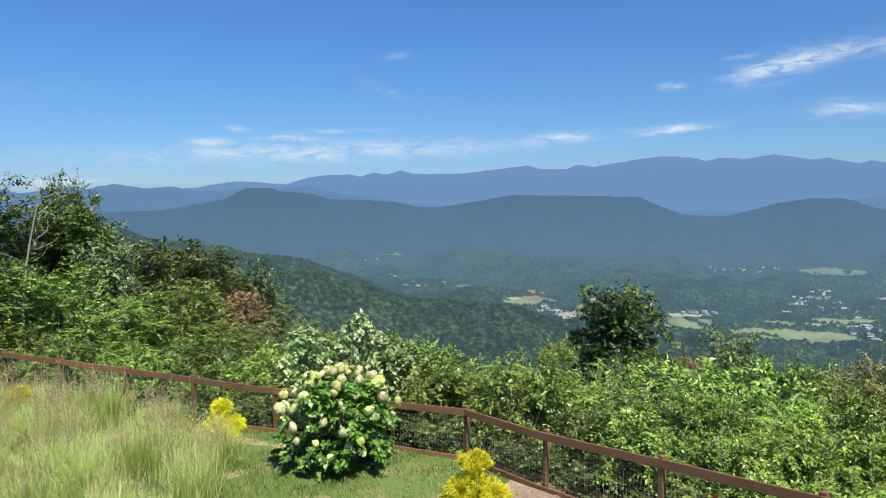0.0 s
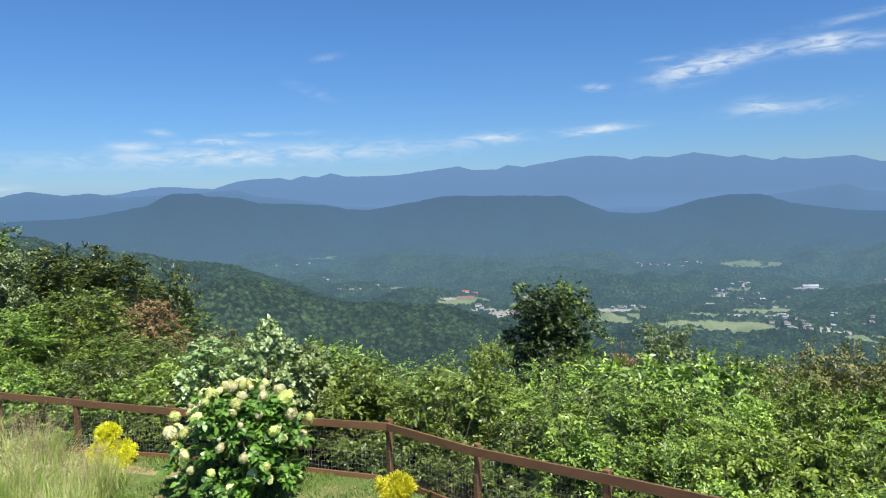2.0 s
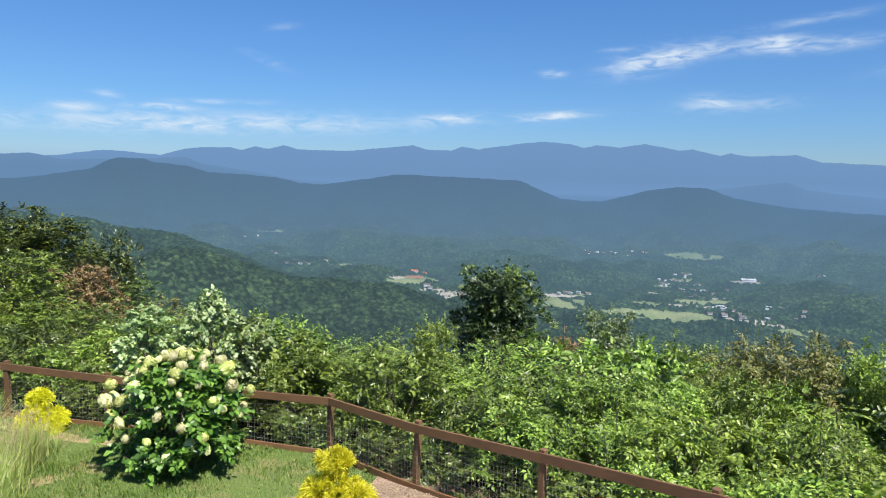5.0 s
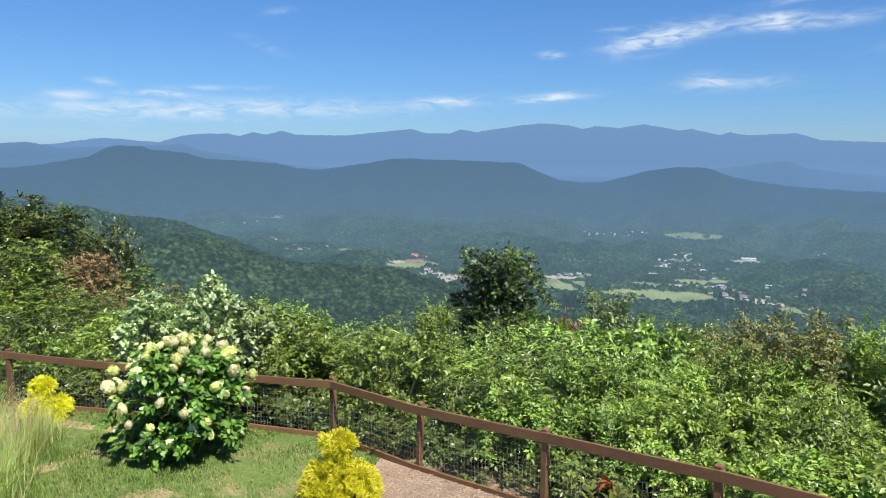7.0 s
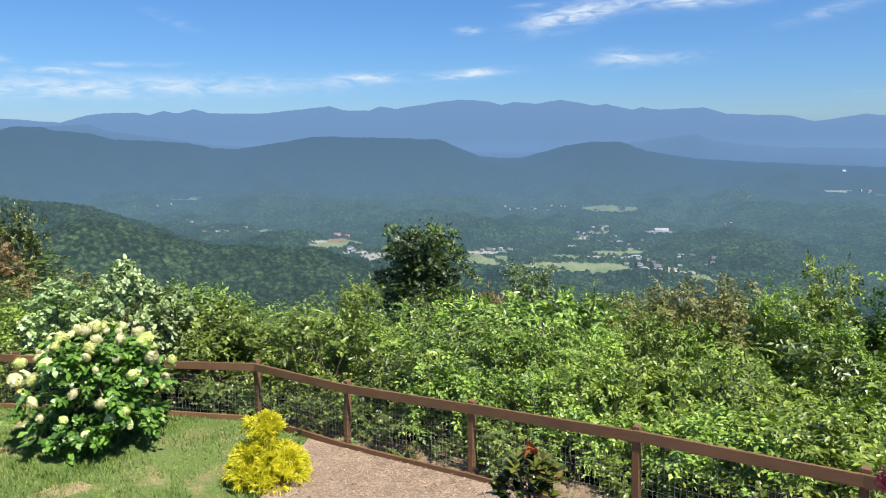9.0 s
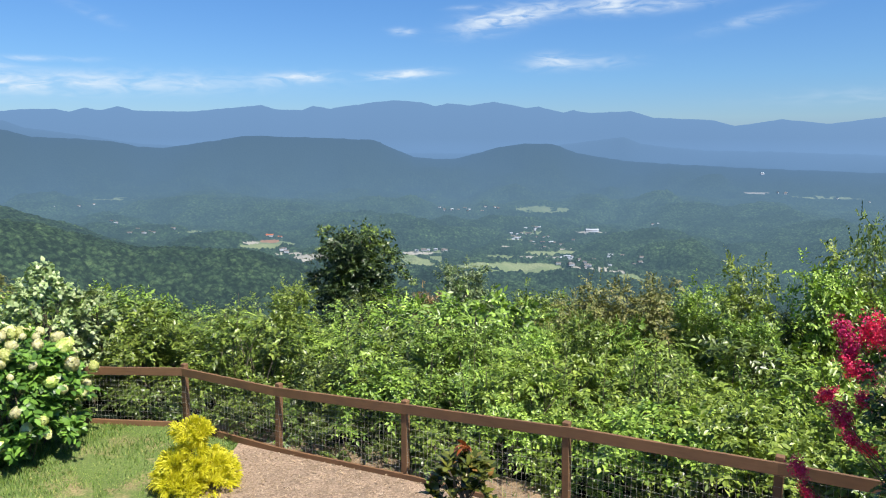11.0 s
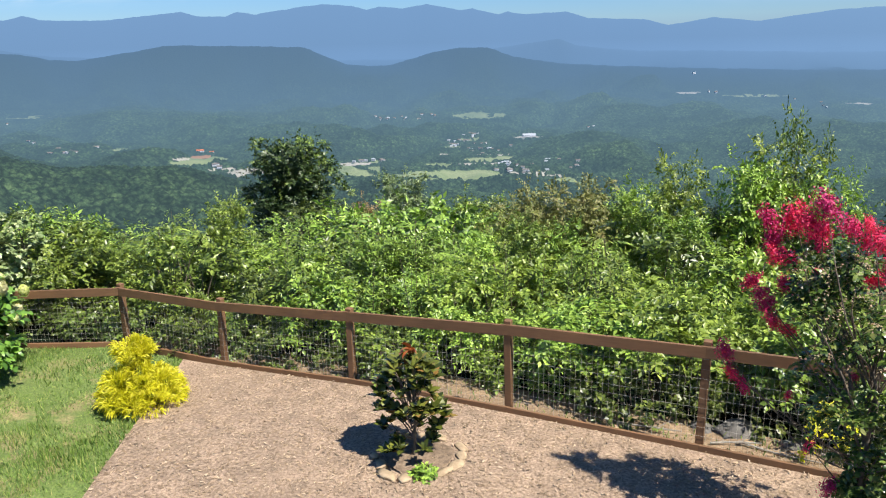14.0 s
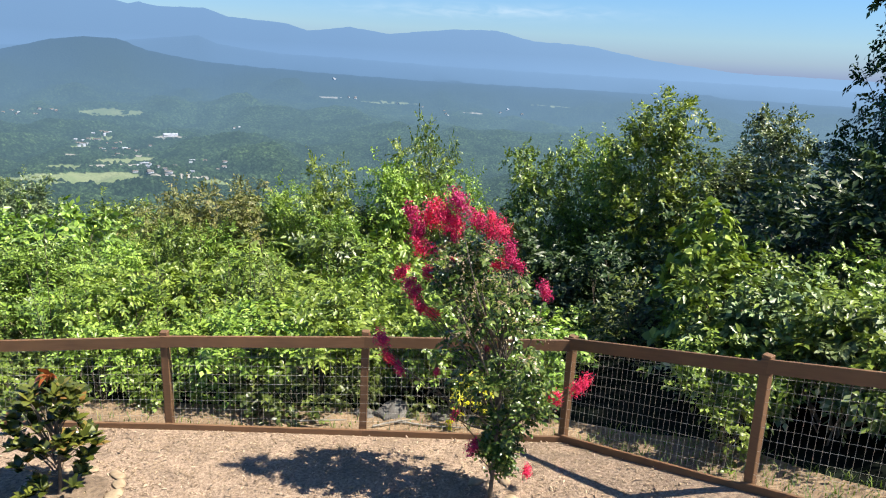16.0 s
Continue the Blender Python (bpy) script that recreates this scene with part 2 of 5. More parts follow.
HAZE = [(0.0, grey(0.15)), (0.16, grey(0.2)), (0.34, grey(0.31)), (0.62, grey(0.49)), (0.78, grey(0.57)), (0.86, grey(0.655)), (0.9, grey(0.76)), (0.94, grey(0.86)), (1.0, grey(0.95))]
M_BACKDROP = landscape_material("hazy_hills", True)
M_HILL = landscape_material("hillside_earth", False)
M_FENCE = wood_material("brown_stained_wood", (0.045, 0.024, 0.012), (0.13, 0.072, 0.036))
M_BARK = plain_material("bark", (0.06, 0.045, 0.032), (0.17, 0.135, 0.1), 18, 0.9, 0.6, 0.02)
M_PALEBARK = plain_material("bleached_wood", (0.18, 0.165, 0.14), (0.34, 0.32, 0.28), 14, 0.85)
M_WIRE = plain_material("galvanised_wire", (0.3, 0.29, 0.26), (0.5, 0.48, 0.44), 30, 0.5, 0.0, 0.0, 0.4)
M_STONE = plain_material("pale_field_stone", (0.26, 0.19, 0.115), (0.44, 0.34, 0.22), 9, 0.85, 0.5, 0.02)
M_ROCK = plain_material("grey_boulder", (0.07, 0.065, 0.06), (0.2, 0.19, 0.175), 5, 0.9, 0.6, 0.04)
M_SOIL = plain_material("dark_soil", (0.08, 0.055, 0.036), (0.26, 0.19, 0.13), 14, 0.95, 0.6, 0.03)
M_SHRUB = leaf_material("broad_green_leaves", (0.06, 0.108, 0.018), (0.25, 0.365, 0.055), 0.38, 0.22, (0.3, 0.41, 0.09))
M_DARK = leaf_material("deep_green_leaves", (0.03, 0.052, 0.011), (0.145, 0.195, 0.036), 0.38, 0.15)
M_BRIGHT = leaf_material("yellow_green_leaves", (0.1, 0.165, 0.026), (0.33, 0.455, 0.075), 0.38, 0.28, (0.4, 0.5, 0.13))
M_SILVER = leaf_material("silver_backed_leaves", (0.13, 0.21, 0.07), (0.38, 0.46, 0.21), 0.45, 0.22, (0.52, 0.58, 0.36))
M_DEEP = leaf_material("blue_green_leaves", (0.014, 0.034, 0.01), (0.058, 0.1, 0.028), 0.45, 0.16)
M_OLIVE = leaf_material("olive_brown_leaves", (0.1, 0.115, 0.03), (0.27, 0.285, 0.08), 0.5, 0.22, (0.29, 0.23, 0.09))
M_RUST = leaf_material("rusty_brown_leaves", (0.19, 0.14, 0.055), (0.46, 0.33, 0.15), 0.6, 0.2, (0.42, 0.31, 0.17))
M_PALE = leaf_material("pale_green_leaves", (0.06, 0.1, 0.03), (0.24, 0.31, 0.13), 0.4, 0.2, (0.36, 0.42, 0.24))
M_GOLD = leaf_material("golden_thread_foliage", (0.62, 0.6, 0.025), (0.83, 0.79, 0.045), 0.5, 0.45, (0.86, 0.8, 0.1))
M_HYDRANGEA = leaf_material("hydrangea_leaves", (0.035, 0.09, 0.015), (0.18, 0.31, 0.05), 0.4, 0.25)
M_WHITE = leaf_material("cream_petals", (0.74, 0.73, 0.36), (0.84, 0.82, 0.52), 0.6, 0.35, (0.87, 0.86, 0.68))
M_LIME = leaf_material("lime_petals", (0.5, 0.58, 0.16), (0.68, 0.72, 0.28), 0.6, 0.3, (0.78, 0.78, 0.42))
M_GLOSSY = leaf_material("glossy_leaves", (0.04, 0.06, 0.012), (0.19, 0.225, 0.04), 0.24, 0.12, (0.34, 0.19, 0.06))
M_RED = leaf_material("red_new_leaves", (0.22, 0.04, 0.015), (0.36, 0.1, 0.03), 0.35, 0.3)
M_PINK = leaf_material("crimson_petals", (0.5, 0.012, 0.085), (0.8, 0.035, 0.19), 0.6, 0.3, (0.82, 0.1, 0.29))
M_CRAPE = leaf_material("crape_leaves", (0.03, 0.066, 0.014), (0.16, 0.235, 0.05), 0.26, 0.2, (0.24, 0.24, 0.08))
M_SEED = leaf_material("dry_seed_heads", (0.28, 0.2, 0.11), (0.42, 0.33, 0.2), 0.7, 0.2)
M_GRASS = leaf_material("lawn_blades", (0.075, 0.14, 0.022), (0.19, 0.28, 0.05), 0.55, 0.3, (0.36, 0.34, 0.12))
M_TALL = leaf_material("tall_grass_blades", (0.34, 0.46, 0.13), (0.6, 0.7, 0.24), 0.5, 0.4, (0.74, 0.7, 0.38))
M_DRY = leaf_material("straw_grass", (0.34, 0.27, 0.14), (0.5, 0.42, 0.24), 0.6, 0.25)

make_world()

# ---------------------------------------------------------------- helpers for meshes


def part(name, bm, material, parent=None, label="", smooth=False):
    """Links a bmesh as one mesh object under its thing."""
    me = bpy.data.meshes.new(name)
    bm.to_mesh(me)
    bm.free()
    return part_mesh(name, me, material, parent, label, smooth)


def part_mesh(name, me, material, parent=None, label="", smooth=False):
    if not me.materials:
        me.materials.append(material)
    if smooth:
        me.polygons.foreach_set("use_smooth", np.ones(len(me.polygons), dtype=bool))
    ob = new(name, me)
    if parent is not None:
        ob.parent = parent
    if label:
        tagged(ob, label)
    return ob


def raw_mesh(name, verts, faces):
    """A mesh from arrays; all faces have the same number of corners."""
    me = bpy.data.meshes.new(name)
    verts, faces = np.asarray(verts, np.float32), np.asarray(faces, np.int32)
    k = faces.shape[1]
    me.vertices.add(len(verts))
    me.vertices.foreach_set("co", verts.ravel())
    me.loops.add(faces.size)
    me.loops.foreach_set("vertex_index", faces.ravel())
    me.polygons.add(len(faces))
    me.polygons.foreach_set("loop_start", np.arange(0, faces.size, k, dtype=np.int32))
    me.polygons.foreach_set("loop_total", np.full(len(faces), k, np.int32))
    me.update(calc_edges=True)
    return me


def unit(v):
    return v / np.maximum(np.linalg.norm(v, axis=-1, keepdims=True), 1e-9)


def blades(at, along, normal, s, slim, fold, plain=False):
    """Folded pointed leaf blades from their stalk ends: six corners and four triangles each, or four and two."""
    k = len(at)
    side = unit(np.cross(normal, along))
    w = s * slim
    lift = normal * s * fold
    tip = at + along * s
    if plain:
        pts = np.stack([at, at + along * s * 0.45 + side * w * 0.52 + lift * 0.5, tip - lift * 0.3, at + along * s * 0.45 - side * w * 0.52 + lift * 0.5], 1)
        return pts.reshape(-1, 3), (np.arange(k)[:, None, None] * 4 + np.array([[0, 1, 2], [0, 2, 3]])).reshape(-1, 3)
    pts = np.stack([at, at + along * s * 0.34 + side * w * 0.5 + lift * 0.5, at + along * s * 0.72 + side * w * 0.34 + lift * 0.3, tip - lift * 0.4,
                    at + along * s * 0.72 - side * w * 0.34 + lift * 0.3, at + along * s * 0.34 - side * w * 0.5 + lift * 0.5], 1)
    faces = np.array([[0, 1, 5], [1, 2, 5], [2, 4, 5], [2, 3, 4]])
    return pts.reshape(-1, 3), (np.arange(k)[:, None, None] * 6 + faces).reshape(-1, 3)


def leaves(rng, at, out, size, slim=0.5, fold=0.25, droop=0.2, plain=False):
    """Scattered leaves lying across the outward way."""
    k = len(at)
    normal = unit(out + rng.normal(0, 0.45, (k, 3)))
    along = unit(np.cross(normal, rng.normal(0, 1, (k, 3))) + np.array([0, 0, -droop]))
    return blades(at, along, normal, (size * rng.uniform(0.65, 1.3, k))[:, None], slim, fold, plain)


def join(*sets):
    verts, faces, base = [], [], 0
    for v, f in sets:
        verts.append(v)
        faces.append(f + base)
        base += len(v)
    return np.concatenate(verts), np.concatenate(faces)


def tube(points, radii, sides=6):
    """A tapered limb along points, as triangles."""
    points, radii = np.asarray(points, float), np.asarray(radii, float)
    way = unit(np.gradient(points, axis=0))
    ref = np.array([1.0, 0.2, 0.1])
    a = unit(np.cross(way, ref))
    b = np.cross(way, a)
    ang = np.arange(sides) * 2 * math.pi / sides
    ring = points[:, None] + radii[:, None, None] * (np.cos(ang)[None, :, None] * a[:, None] + np.sin(ang)[None, :, None] * b[:, None])
    idx = np.arange(len(points) * sides).reshape(len(points), sides)
    nxt = np.roll(idx, -1, 1)
    q = np.stack([idx[:-1], nxt[:-1], nxt[1:], idx[1:]], -1).reshape(-1, 4)
    return ring.reshape(-1, 3), np.concatenate([q[:, [0, 1, 2]], q[:, [0, 2, 3]]])


def limb(rng, a, b, r0, r1, bend=0.12, k=5):
    a, b = np.asarray(a, float), np.asarray(b, float)
    t = np.linspace(0, 1, k)[:, None]
    off = rng.normal(0, bend, 3) * np.linalg.norm(b - a)
    return tube(a + (b - a) * t + off * np.sin(t * math.pi) * 0.6, np.linspace(r0, r1, k))


def clumps(rng, k, wide, low, high, shape=1.0):
    """Centres of leaf clumps that fill an uneven crown from low to high."""
    u = rng.uniform(0, 1, k) ** 0.8
    z = low + (high - low) * u
    reach = wide * np.sqrt(np.clip(1 - np.abs(2 * u - 0.75) ** (2.4 * shape) * 0.5, 0.06, 1)) * rng.uniform(0.25, 1.05, k) ** 0.5
    ang = rng.uniform(0, 2 * math.pi, k)
    return np.stack([reach * np.cos(ang), reach * np.sin(ang), z], 1)


def crown(rng, centres, radius, per, size, slim=0.5, up=0.55, droop=0.2, flat=0.75, plain=False, rise=0.3, sag=0.5):
    """Leafy twigs that spread from clumps: each twig bears leaves to both sides, lying in one drooping plane."""
    nl = 8
    ns = max(1, per // nl)
    k = len(centres)
    c = np.repeat(centres, ns, 0)
    r = np.repeat(radius * rng.uniform(0.7, 1.35, k), ns)[:, None]
    axis = unit(np.concatenate([c[:, :2], np.zeros((len(c), 1))], 1))
    way = unit(rng.normal(0, 1, (len(c), 3)) * np.array([1, 1, flat]) + axis * 0.45 + np.array([0, 0, rise]))
    start, length = c + way * r * rng.uniform(0.05, 0.5, (len(c), 1)), r * rng.uniform(0.6, 1.05, (len(c), 1))
    plane = unit(np.array([0, 0, up + 0.45]) + way * 0.25 + rng.normal(0, 0.42, (len(c), 3)))
    side = unit(np.cross(plane, way))
    parts = []
    for i in range(nl):
        t = (i + 0.6) / nl
        sign = 1 if i % 2 else -1
        at = start + way * length * t + np.array([0, 0, -sag]) * length * t * t
        along = way * 0.55 + side * sign * (0.9 if i < nl - 1 else 0.1) + np.array([0, 0, -droop - 0.25 * t]) + rng.normal(0, 0.18, (len(c), 3))
        parts.append((at, unit(along), unit(plane + rng.normal(0, 0.25, (len(c), 3)))))
    at, along, normal = (np.concatenate([p[j] for p in parts]) for j in range(3))
    normal = unit(normal - along * (normal * along).sum(1, keepdims=True))
    return blades(at, along, normal, (size * rng.uniform(0.7, 1.3, len(at)))[:, None], slim, 0.16, plain)


def one_wood(pieces):
    """Stem and limbs as one connected mesh: each limb's foot is tied to the first stem."""
    verts, faces = join(*pieces)
    base, ties = len(pieces[0][0]), []
    for v, f in pieces[1:]:
        j = int(np.argmin(((pieces[0][0] - v[0]) ** 2).sum(1)))
        ties.append((base, base + 1, j))
        base += len(v)
    return verts, np.concatenate([faces, np.array(ties, faces.dtype).reshape(-1, 3)])


def plant_mesh(seed, wide, tall, low, count, radius, per, size, slim=0.5, up=0.55, droop=0.2, shape=1.0, stems=1, thick=0.03, plain=False, rise=0.3, sag=0.5):
    """Crown and wood of a shrub or tree, as two meshes."""
    rng = np.random.default_rng(seed)
    cs = clumps(rng, count, wide - radius * 0.6, low, tall - radius * 0.7, shape)
    leafy = raw_mesh("crown", *crown(rng, cs, radius, per, size, slim, up, droop, 0.75, plain, rise, sag))
    wood = []
    picks = cs[rng.permutation(count)[: min(count, 14)]]
    if stems == 1:
        top = tall * 0.8
        wood.append(limb(rng, (0, 0, -0.4), (rng.normal(0, wide * 0.08), rng.normal(0, wide * 0.08), top), thick, thick * 0.25, 0.05, 7))
        for p in picks:
            wood.append(limb(rng, (0, 0, min(p[2] * 0.6, top * 0.8)), p, thick * 0.42, thick * 0.1))
    else:
        for p in picks:
            wood.append(limb(rng, (rng.normal(0, 0.08), rng.normal(0, 0.08), -0.3), p, thick, thick * 0.3))
    return leafy, raw_mesh("trunk", *one_wood(wood))


def tree_mesh(seed, wide, tall, low, limbs, radius, per, size, slim=0.6, thick=0.15, dome=0.5):
    """A tree of rising boughs: leaf clumps sit along the outer part of each bough, with gaps between the boughs."""
    rng = np.random.default_rng(seed)
    wood = [limb(rng, (0, 0, -0.4), (rng.normal(0, wide * 0.05), rng.normal(0, wide * 0.05), tall * 0.93), thick, thick * 0.12, 0.03, 8)]
    cs = []
    for i in range(limbs):
        u = ((i + 0.5) / limbs) ** 0.85
        high = low + (tall - low) * u
        pointed, round_ = math.sin(math.pi * (0.2 + 0.78 * u) ** 0.9) ** 0.8, math.sqrt(max(0.0, 1 - ((u - 0.42) / 0.64) ** 2))
        reach = wide * (0.1 + 0.9 * (pointed + (round_ - pointed) * dome)) * rng.uniform(0.66, 1.1)
        ang = i * 2.4 + rng.normal(0, 0.5)
        tip = np.array([math.cos(ang) * reach, math.sin(ang) * reach, min(high + reach * rng.uniform(0.1, 0.45), tall - radius * 0.4)])
        foot = np.array([0, 0, max(0.3, tip[2] - reach * 0.8 - 0.1 * tall)])
        wood.append(limb(rng, foot, tip, thick * 0.3 * (1.2 - u), thick * 0.05, 0.06))
        for t in np.linspace(0.45, 1.0, 2 + int(3 * reach / wide)):
            cs.append(foot + (tip - foot) * t + rng.normal(0, radius * 0.45, 3) * np.array([1, 1, 0.6]))
    leafy = raw_mesh("crown", *crown(rng, np.array(cs), radius, per, size, slim, 0.6, 0.05, 0.7, True, 0.5, 0.12))
    return leafy, raw_mesh("trunk", *one_wood(wood))


def plant(name, meshes, mats, where, label, category, turn=0.0, scale=(1, 1, 1), group=""):
    """A plant of two parts, standing at a place."""
    root = new(name)
    for part_name, me, mat in zip(("crown", "trunk"), meshes, mats):
        part_mesh(part_name, me, mat, root)
    root.matrix_basis = pose(*where, 0, 0, turn) @ Matrix.Diagonal((*scale, 1))
    return tagged(root, label, category, group)


def polar(az, r):
    return r * math.sin(radians(az)), r * math.cos(radians(az))


# ---------------------------------------------------------------- the lie of the land
POSTS = [(-17.75, 12.2), (-15.55, 12.12), (-13.37, 12.05), (-11.34, 12.05), (-9.07, 12.07), (-6.8, 12.07), (-4.53, 12.07), (-2.68, 11.02),
         (-0.575, 9.8), (1.53, 8.57), (3.58, 7.38), (5.76, 6.11), (6.05, 3.7), (6.33, 1.3), (6.6, -1.1)]
POST_TOP = [1.28, 1.25, 1.19, 1.12, 1.04, 1.0, 0.98, 1.0, 1.18, 1.35, 1.44, 1.5, 2.12, 2.75, 3.35]


def smooth(x, a, b):
    t = np.clip((x - a) / (b - a), 0, 1)
    return t * t * (3 - 2 * t)


def fence_reach(az):
    """How far out the fence stands along an azimuth in degrees."""
    return np.interp(az, [-110, -58, -48, -37, -20.6, -13.7, -3.3, 10.1, 25.9, 43.3, 58.5, 78, 100], [24, 22, 18, 15.1, 12.9, 11.35, 9.82, 8.7, 8.2, 8.4, 7.1, 6.5, 6.7])


def yard(x, y):
    """Height of the yard inside the fence."""
    dip = -0.2 * np.exp(-((x + 3.0) ** 2 + (y - 11.6) ** 2) / 7.0)
    rise = 0.25 * np.maximum(0, 6.1 - y) * smooth(x, 3.8, 6.0) * smooth(y, -3, 1)
    return 0.05 - 0.09 * smooth(-x, 2.0, 6.0) + dip + rise


def lattice(ix, iy, seed):
    h = (ix.astype(np.int64) * 374761393 + iy.astype(np.int64) * 668265263 + seed * 974634541) & 0x7FFFFFFF
    h = ((h ^ (h >> 13)) * 1274126177) & 0x7FFFFFFF
    return ((h ^ (h >> 16)) & 0xFFFFFF) / float(0xFFFFFF)


def value_noise(x, y, seed=0):
    ix, iy = np.floor(x), np.floor(y)
    fx, fy = x - ix, y - iy
    fx, fy = fx * fx * (3 - 2 * fx), fy * fy * (3 - 2 * fy)
    a, b = lattice(ix, iy, seed), lattice(ix + 1, iy, seed)
    c, d = lattice(ix, iy + 1, seed), lattice(ix + 1, iy + 1, seed)
    return (a + (b - a) * fx) * (1 - fy) + (c + (d - c) * fx) * fy


def fbm(x, y, octaves=4, seed=0):
    total, amp = 0.0, 0.5
    for o in range(octaves):
        total = total + amp * (value_noise(x * 2**o, y * 2**o, seed + o) - 0.5)
        amp *= 0.55
    return total


def crowns(x, y, cell, seed):
    """Rounded tree tops in a wood: height from 0 to 1 by the nearest of scattered centres."""
    ix, iy = np.floor(x / cell), np.floor(y / cell)
    best = np.full(x.shape, 9.0)
    for dx in (-1, 0, 1):
        for dy in (-1, 0, 1):
            px = (ix + dx + lattice(ix + dx, iy + dy, seed)) * cell
            py = (iy + dy + lattice(ix + dx, iy + dy, seed + 7)) * cell
            tall = 0.25 * lattice(ix + dx, iy + dy, seed + 13)
            best = np.minimum(best, np.hypot(x - px, y - py) / cell + tall)
    return np.clip(1 - best, 0, 1) ** 0.6


# crest lines: azimuth and elevation in degrees, at one distance
RIDGES = [
    (4850, 170, [-70, -52, -46, -40.1, -36.9, -33.1, -31.4, -30.4, -28.2, -27.4, -26.4, -25.4, -24.3, -23.3, -19, -15.5, -14.3, -13.3, -11.3, -10.4, -9.1, -7.8, -5.8, -3.8, -2.1, -1, -0.1, 1.6, 3.6, 6, 7, 8.9, 9.6, 10.8, 13.9, 15.5, 19.9, 21.3, 24.4, 27.4, 32.1, 35.5, 38.4, 42.4, 47.4, 53, 75],
     [0.9, 0.9, 1.1, 1.55, 2.08, 1.83, 2.34, 2.48, 2.56, 2.4, 2.67, 2.55, 2.82, 2.58, 2.57, 2.99, 3.12, 2.82, 2.78, 3.13, 2.91, 3.13, 3.43, 3.6, 3.41, 3.18, 3.35, 3.2, 3.48, 3.02, 3.13, 2.64, 2.83, 2.6, 2.71, 2.23, 1.95, 1.55, 1.99, 1.64, 2.21, 2.3, 1.65, 1.51, 0.65, 0.1, -0.2]),
    (4600, 150, [-70, -52.1, -51.3, -48.4, -47.3, -45.5, -43.3, -41.3, -39.6, -36.9, -31.4, -30.2, -26.5, -23.1, -15, 0, 4, 8.9, 10.9, 13.5, 14.7, 16.5, 19.4, 25, 31, 40, 75],
     [1.3, 1.49, 1.2, 1.62, 1.44, 1.89, 1.57, 1.69, 1.32, 1.42, 1.73, 1.28, 0.76, 0.21, -0.2, -0.5, -0.4, 0.21, 0.5, 0.78, 0.3, 0.05, -0.22, -0.3, -0.5, -0.6, -0.8]),
    (4250, 330, [-70, -50, -42.4, -39.3, -37.8, -36.6, -36, -34.2, -33.7, -31.2, -29.7, -26.5, -24.4, -23.1, -21.4, -18, -15.8, -14.4, -9.1, -6, -5.3, -4.7, -2.7, -1.1, 0.6, 2.7, 4, 6.1, 8.1, 10.1, 13.4, 17.4, 21.5, 30, 75],
     [-0.3, -0.2, -0.1, 0.4, 0.7, 1.34, 1.55, 1.53, 1.33, 1.07, 0.66, 0.51, 0.34, 0.0, -0.09, 0.39, 0.79, 0.84, 0.66, 0.57, 0.35, 0.04, -0.75, -0.93, -0.92, -0.35, 0.04, 0.3, 0.25, -0.46, -1.0, -1.26, -1.44, -1.7, -1.8]),
    (2950, 240, [-70, 7, 9.9, 12.3, 16, 21.8, 32.5, 41, 75], [-9, -9, -6.5, -6.2, -6, -5.6, -5.3, -5.2, -5.6]),
    (3650, 200, [-70, 9, 11.8, 13.7, 16, 19.5, 26, 75], [-7, -5.5, -4.3, -3.8, -3.55, -3.6, -4.2, -5]),
    (3350, 260, [-70, -26, -23.2, -19.8, -18, -13.6, -7.8, -4.6, -2, 4, 75], [-6, -5, -4.0, -3.65, -3.75, -4.1, -4.3, -4.65, -5, -5.6, -6.5]),
    (1900, 420, [-70, -47.1, -45, -43.8, -41.9, -37.9, -36.3, -32, -29.5, -26.6, -22, -15, -5, 75], [-0.4, -1.25, -1.34, -1.88, -2.34, -2.82, -3.45, -3.94, -4.9, -6.2, -8, -11, -16, -20]),
    (1300, 330, [-70, -50, -40, -36, -34.1, -33, -31.8, -29.8, -28.7, -25.4, -23.7, -19.8, -16.3, -12.7, -9.6, -4, 75], [-4, -4.5, -6, -6.6, -5.4, -5, -4.98, -5.25, -5.72, -6.81, -7.12, -7.49, -7.82, -8.8, -9.8, -14, -25]),
]
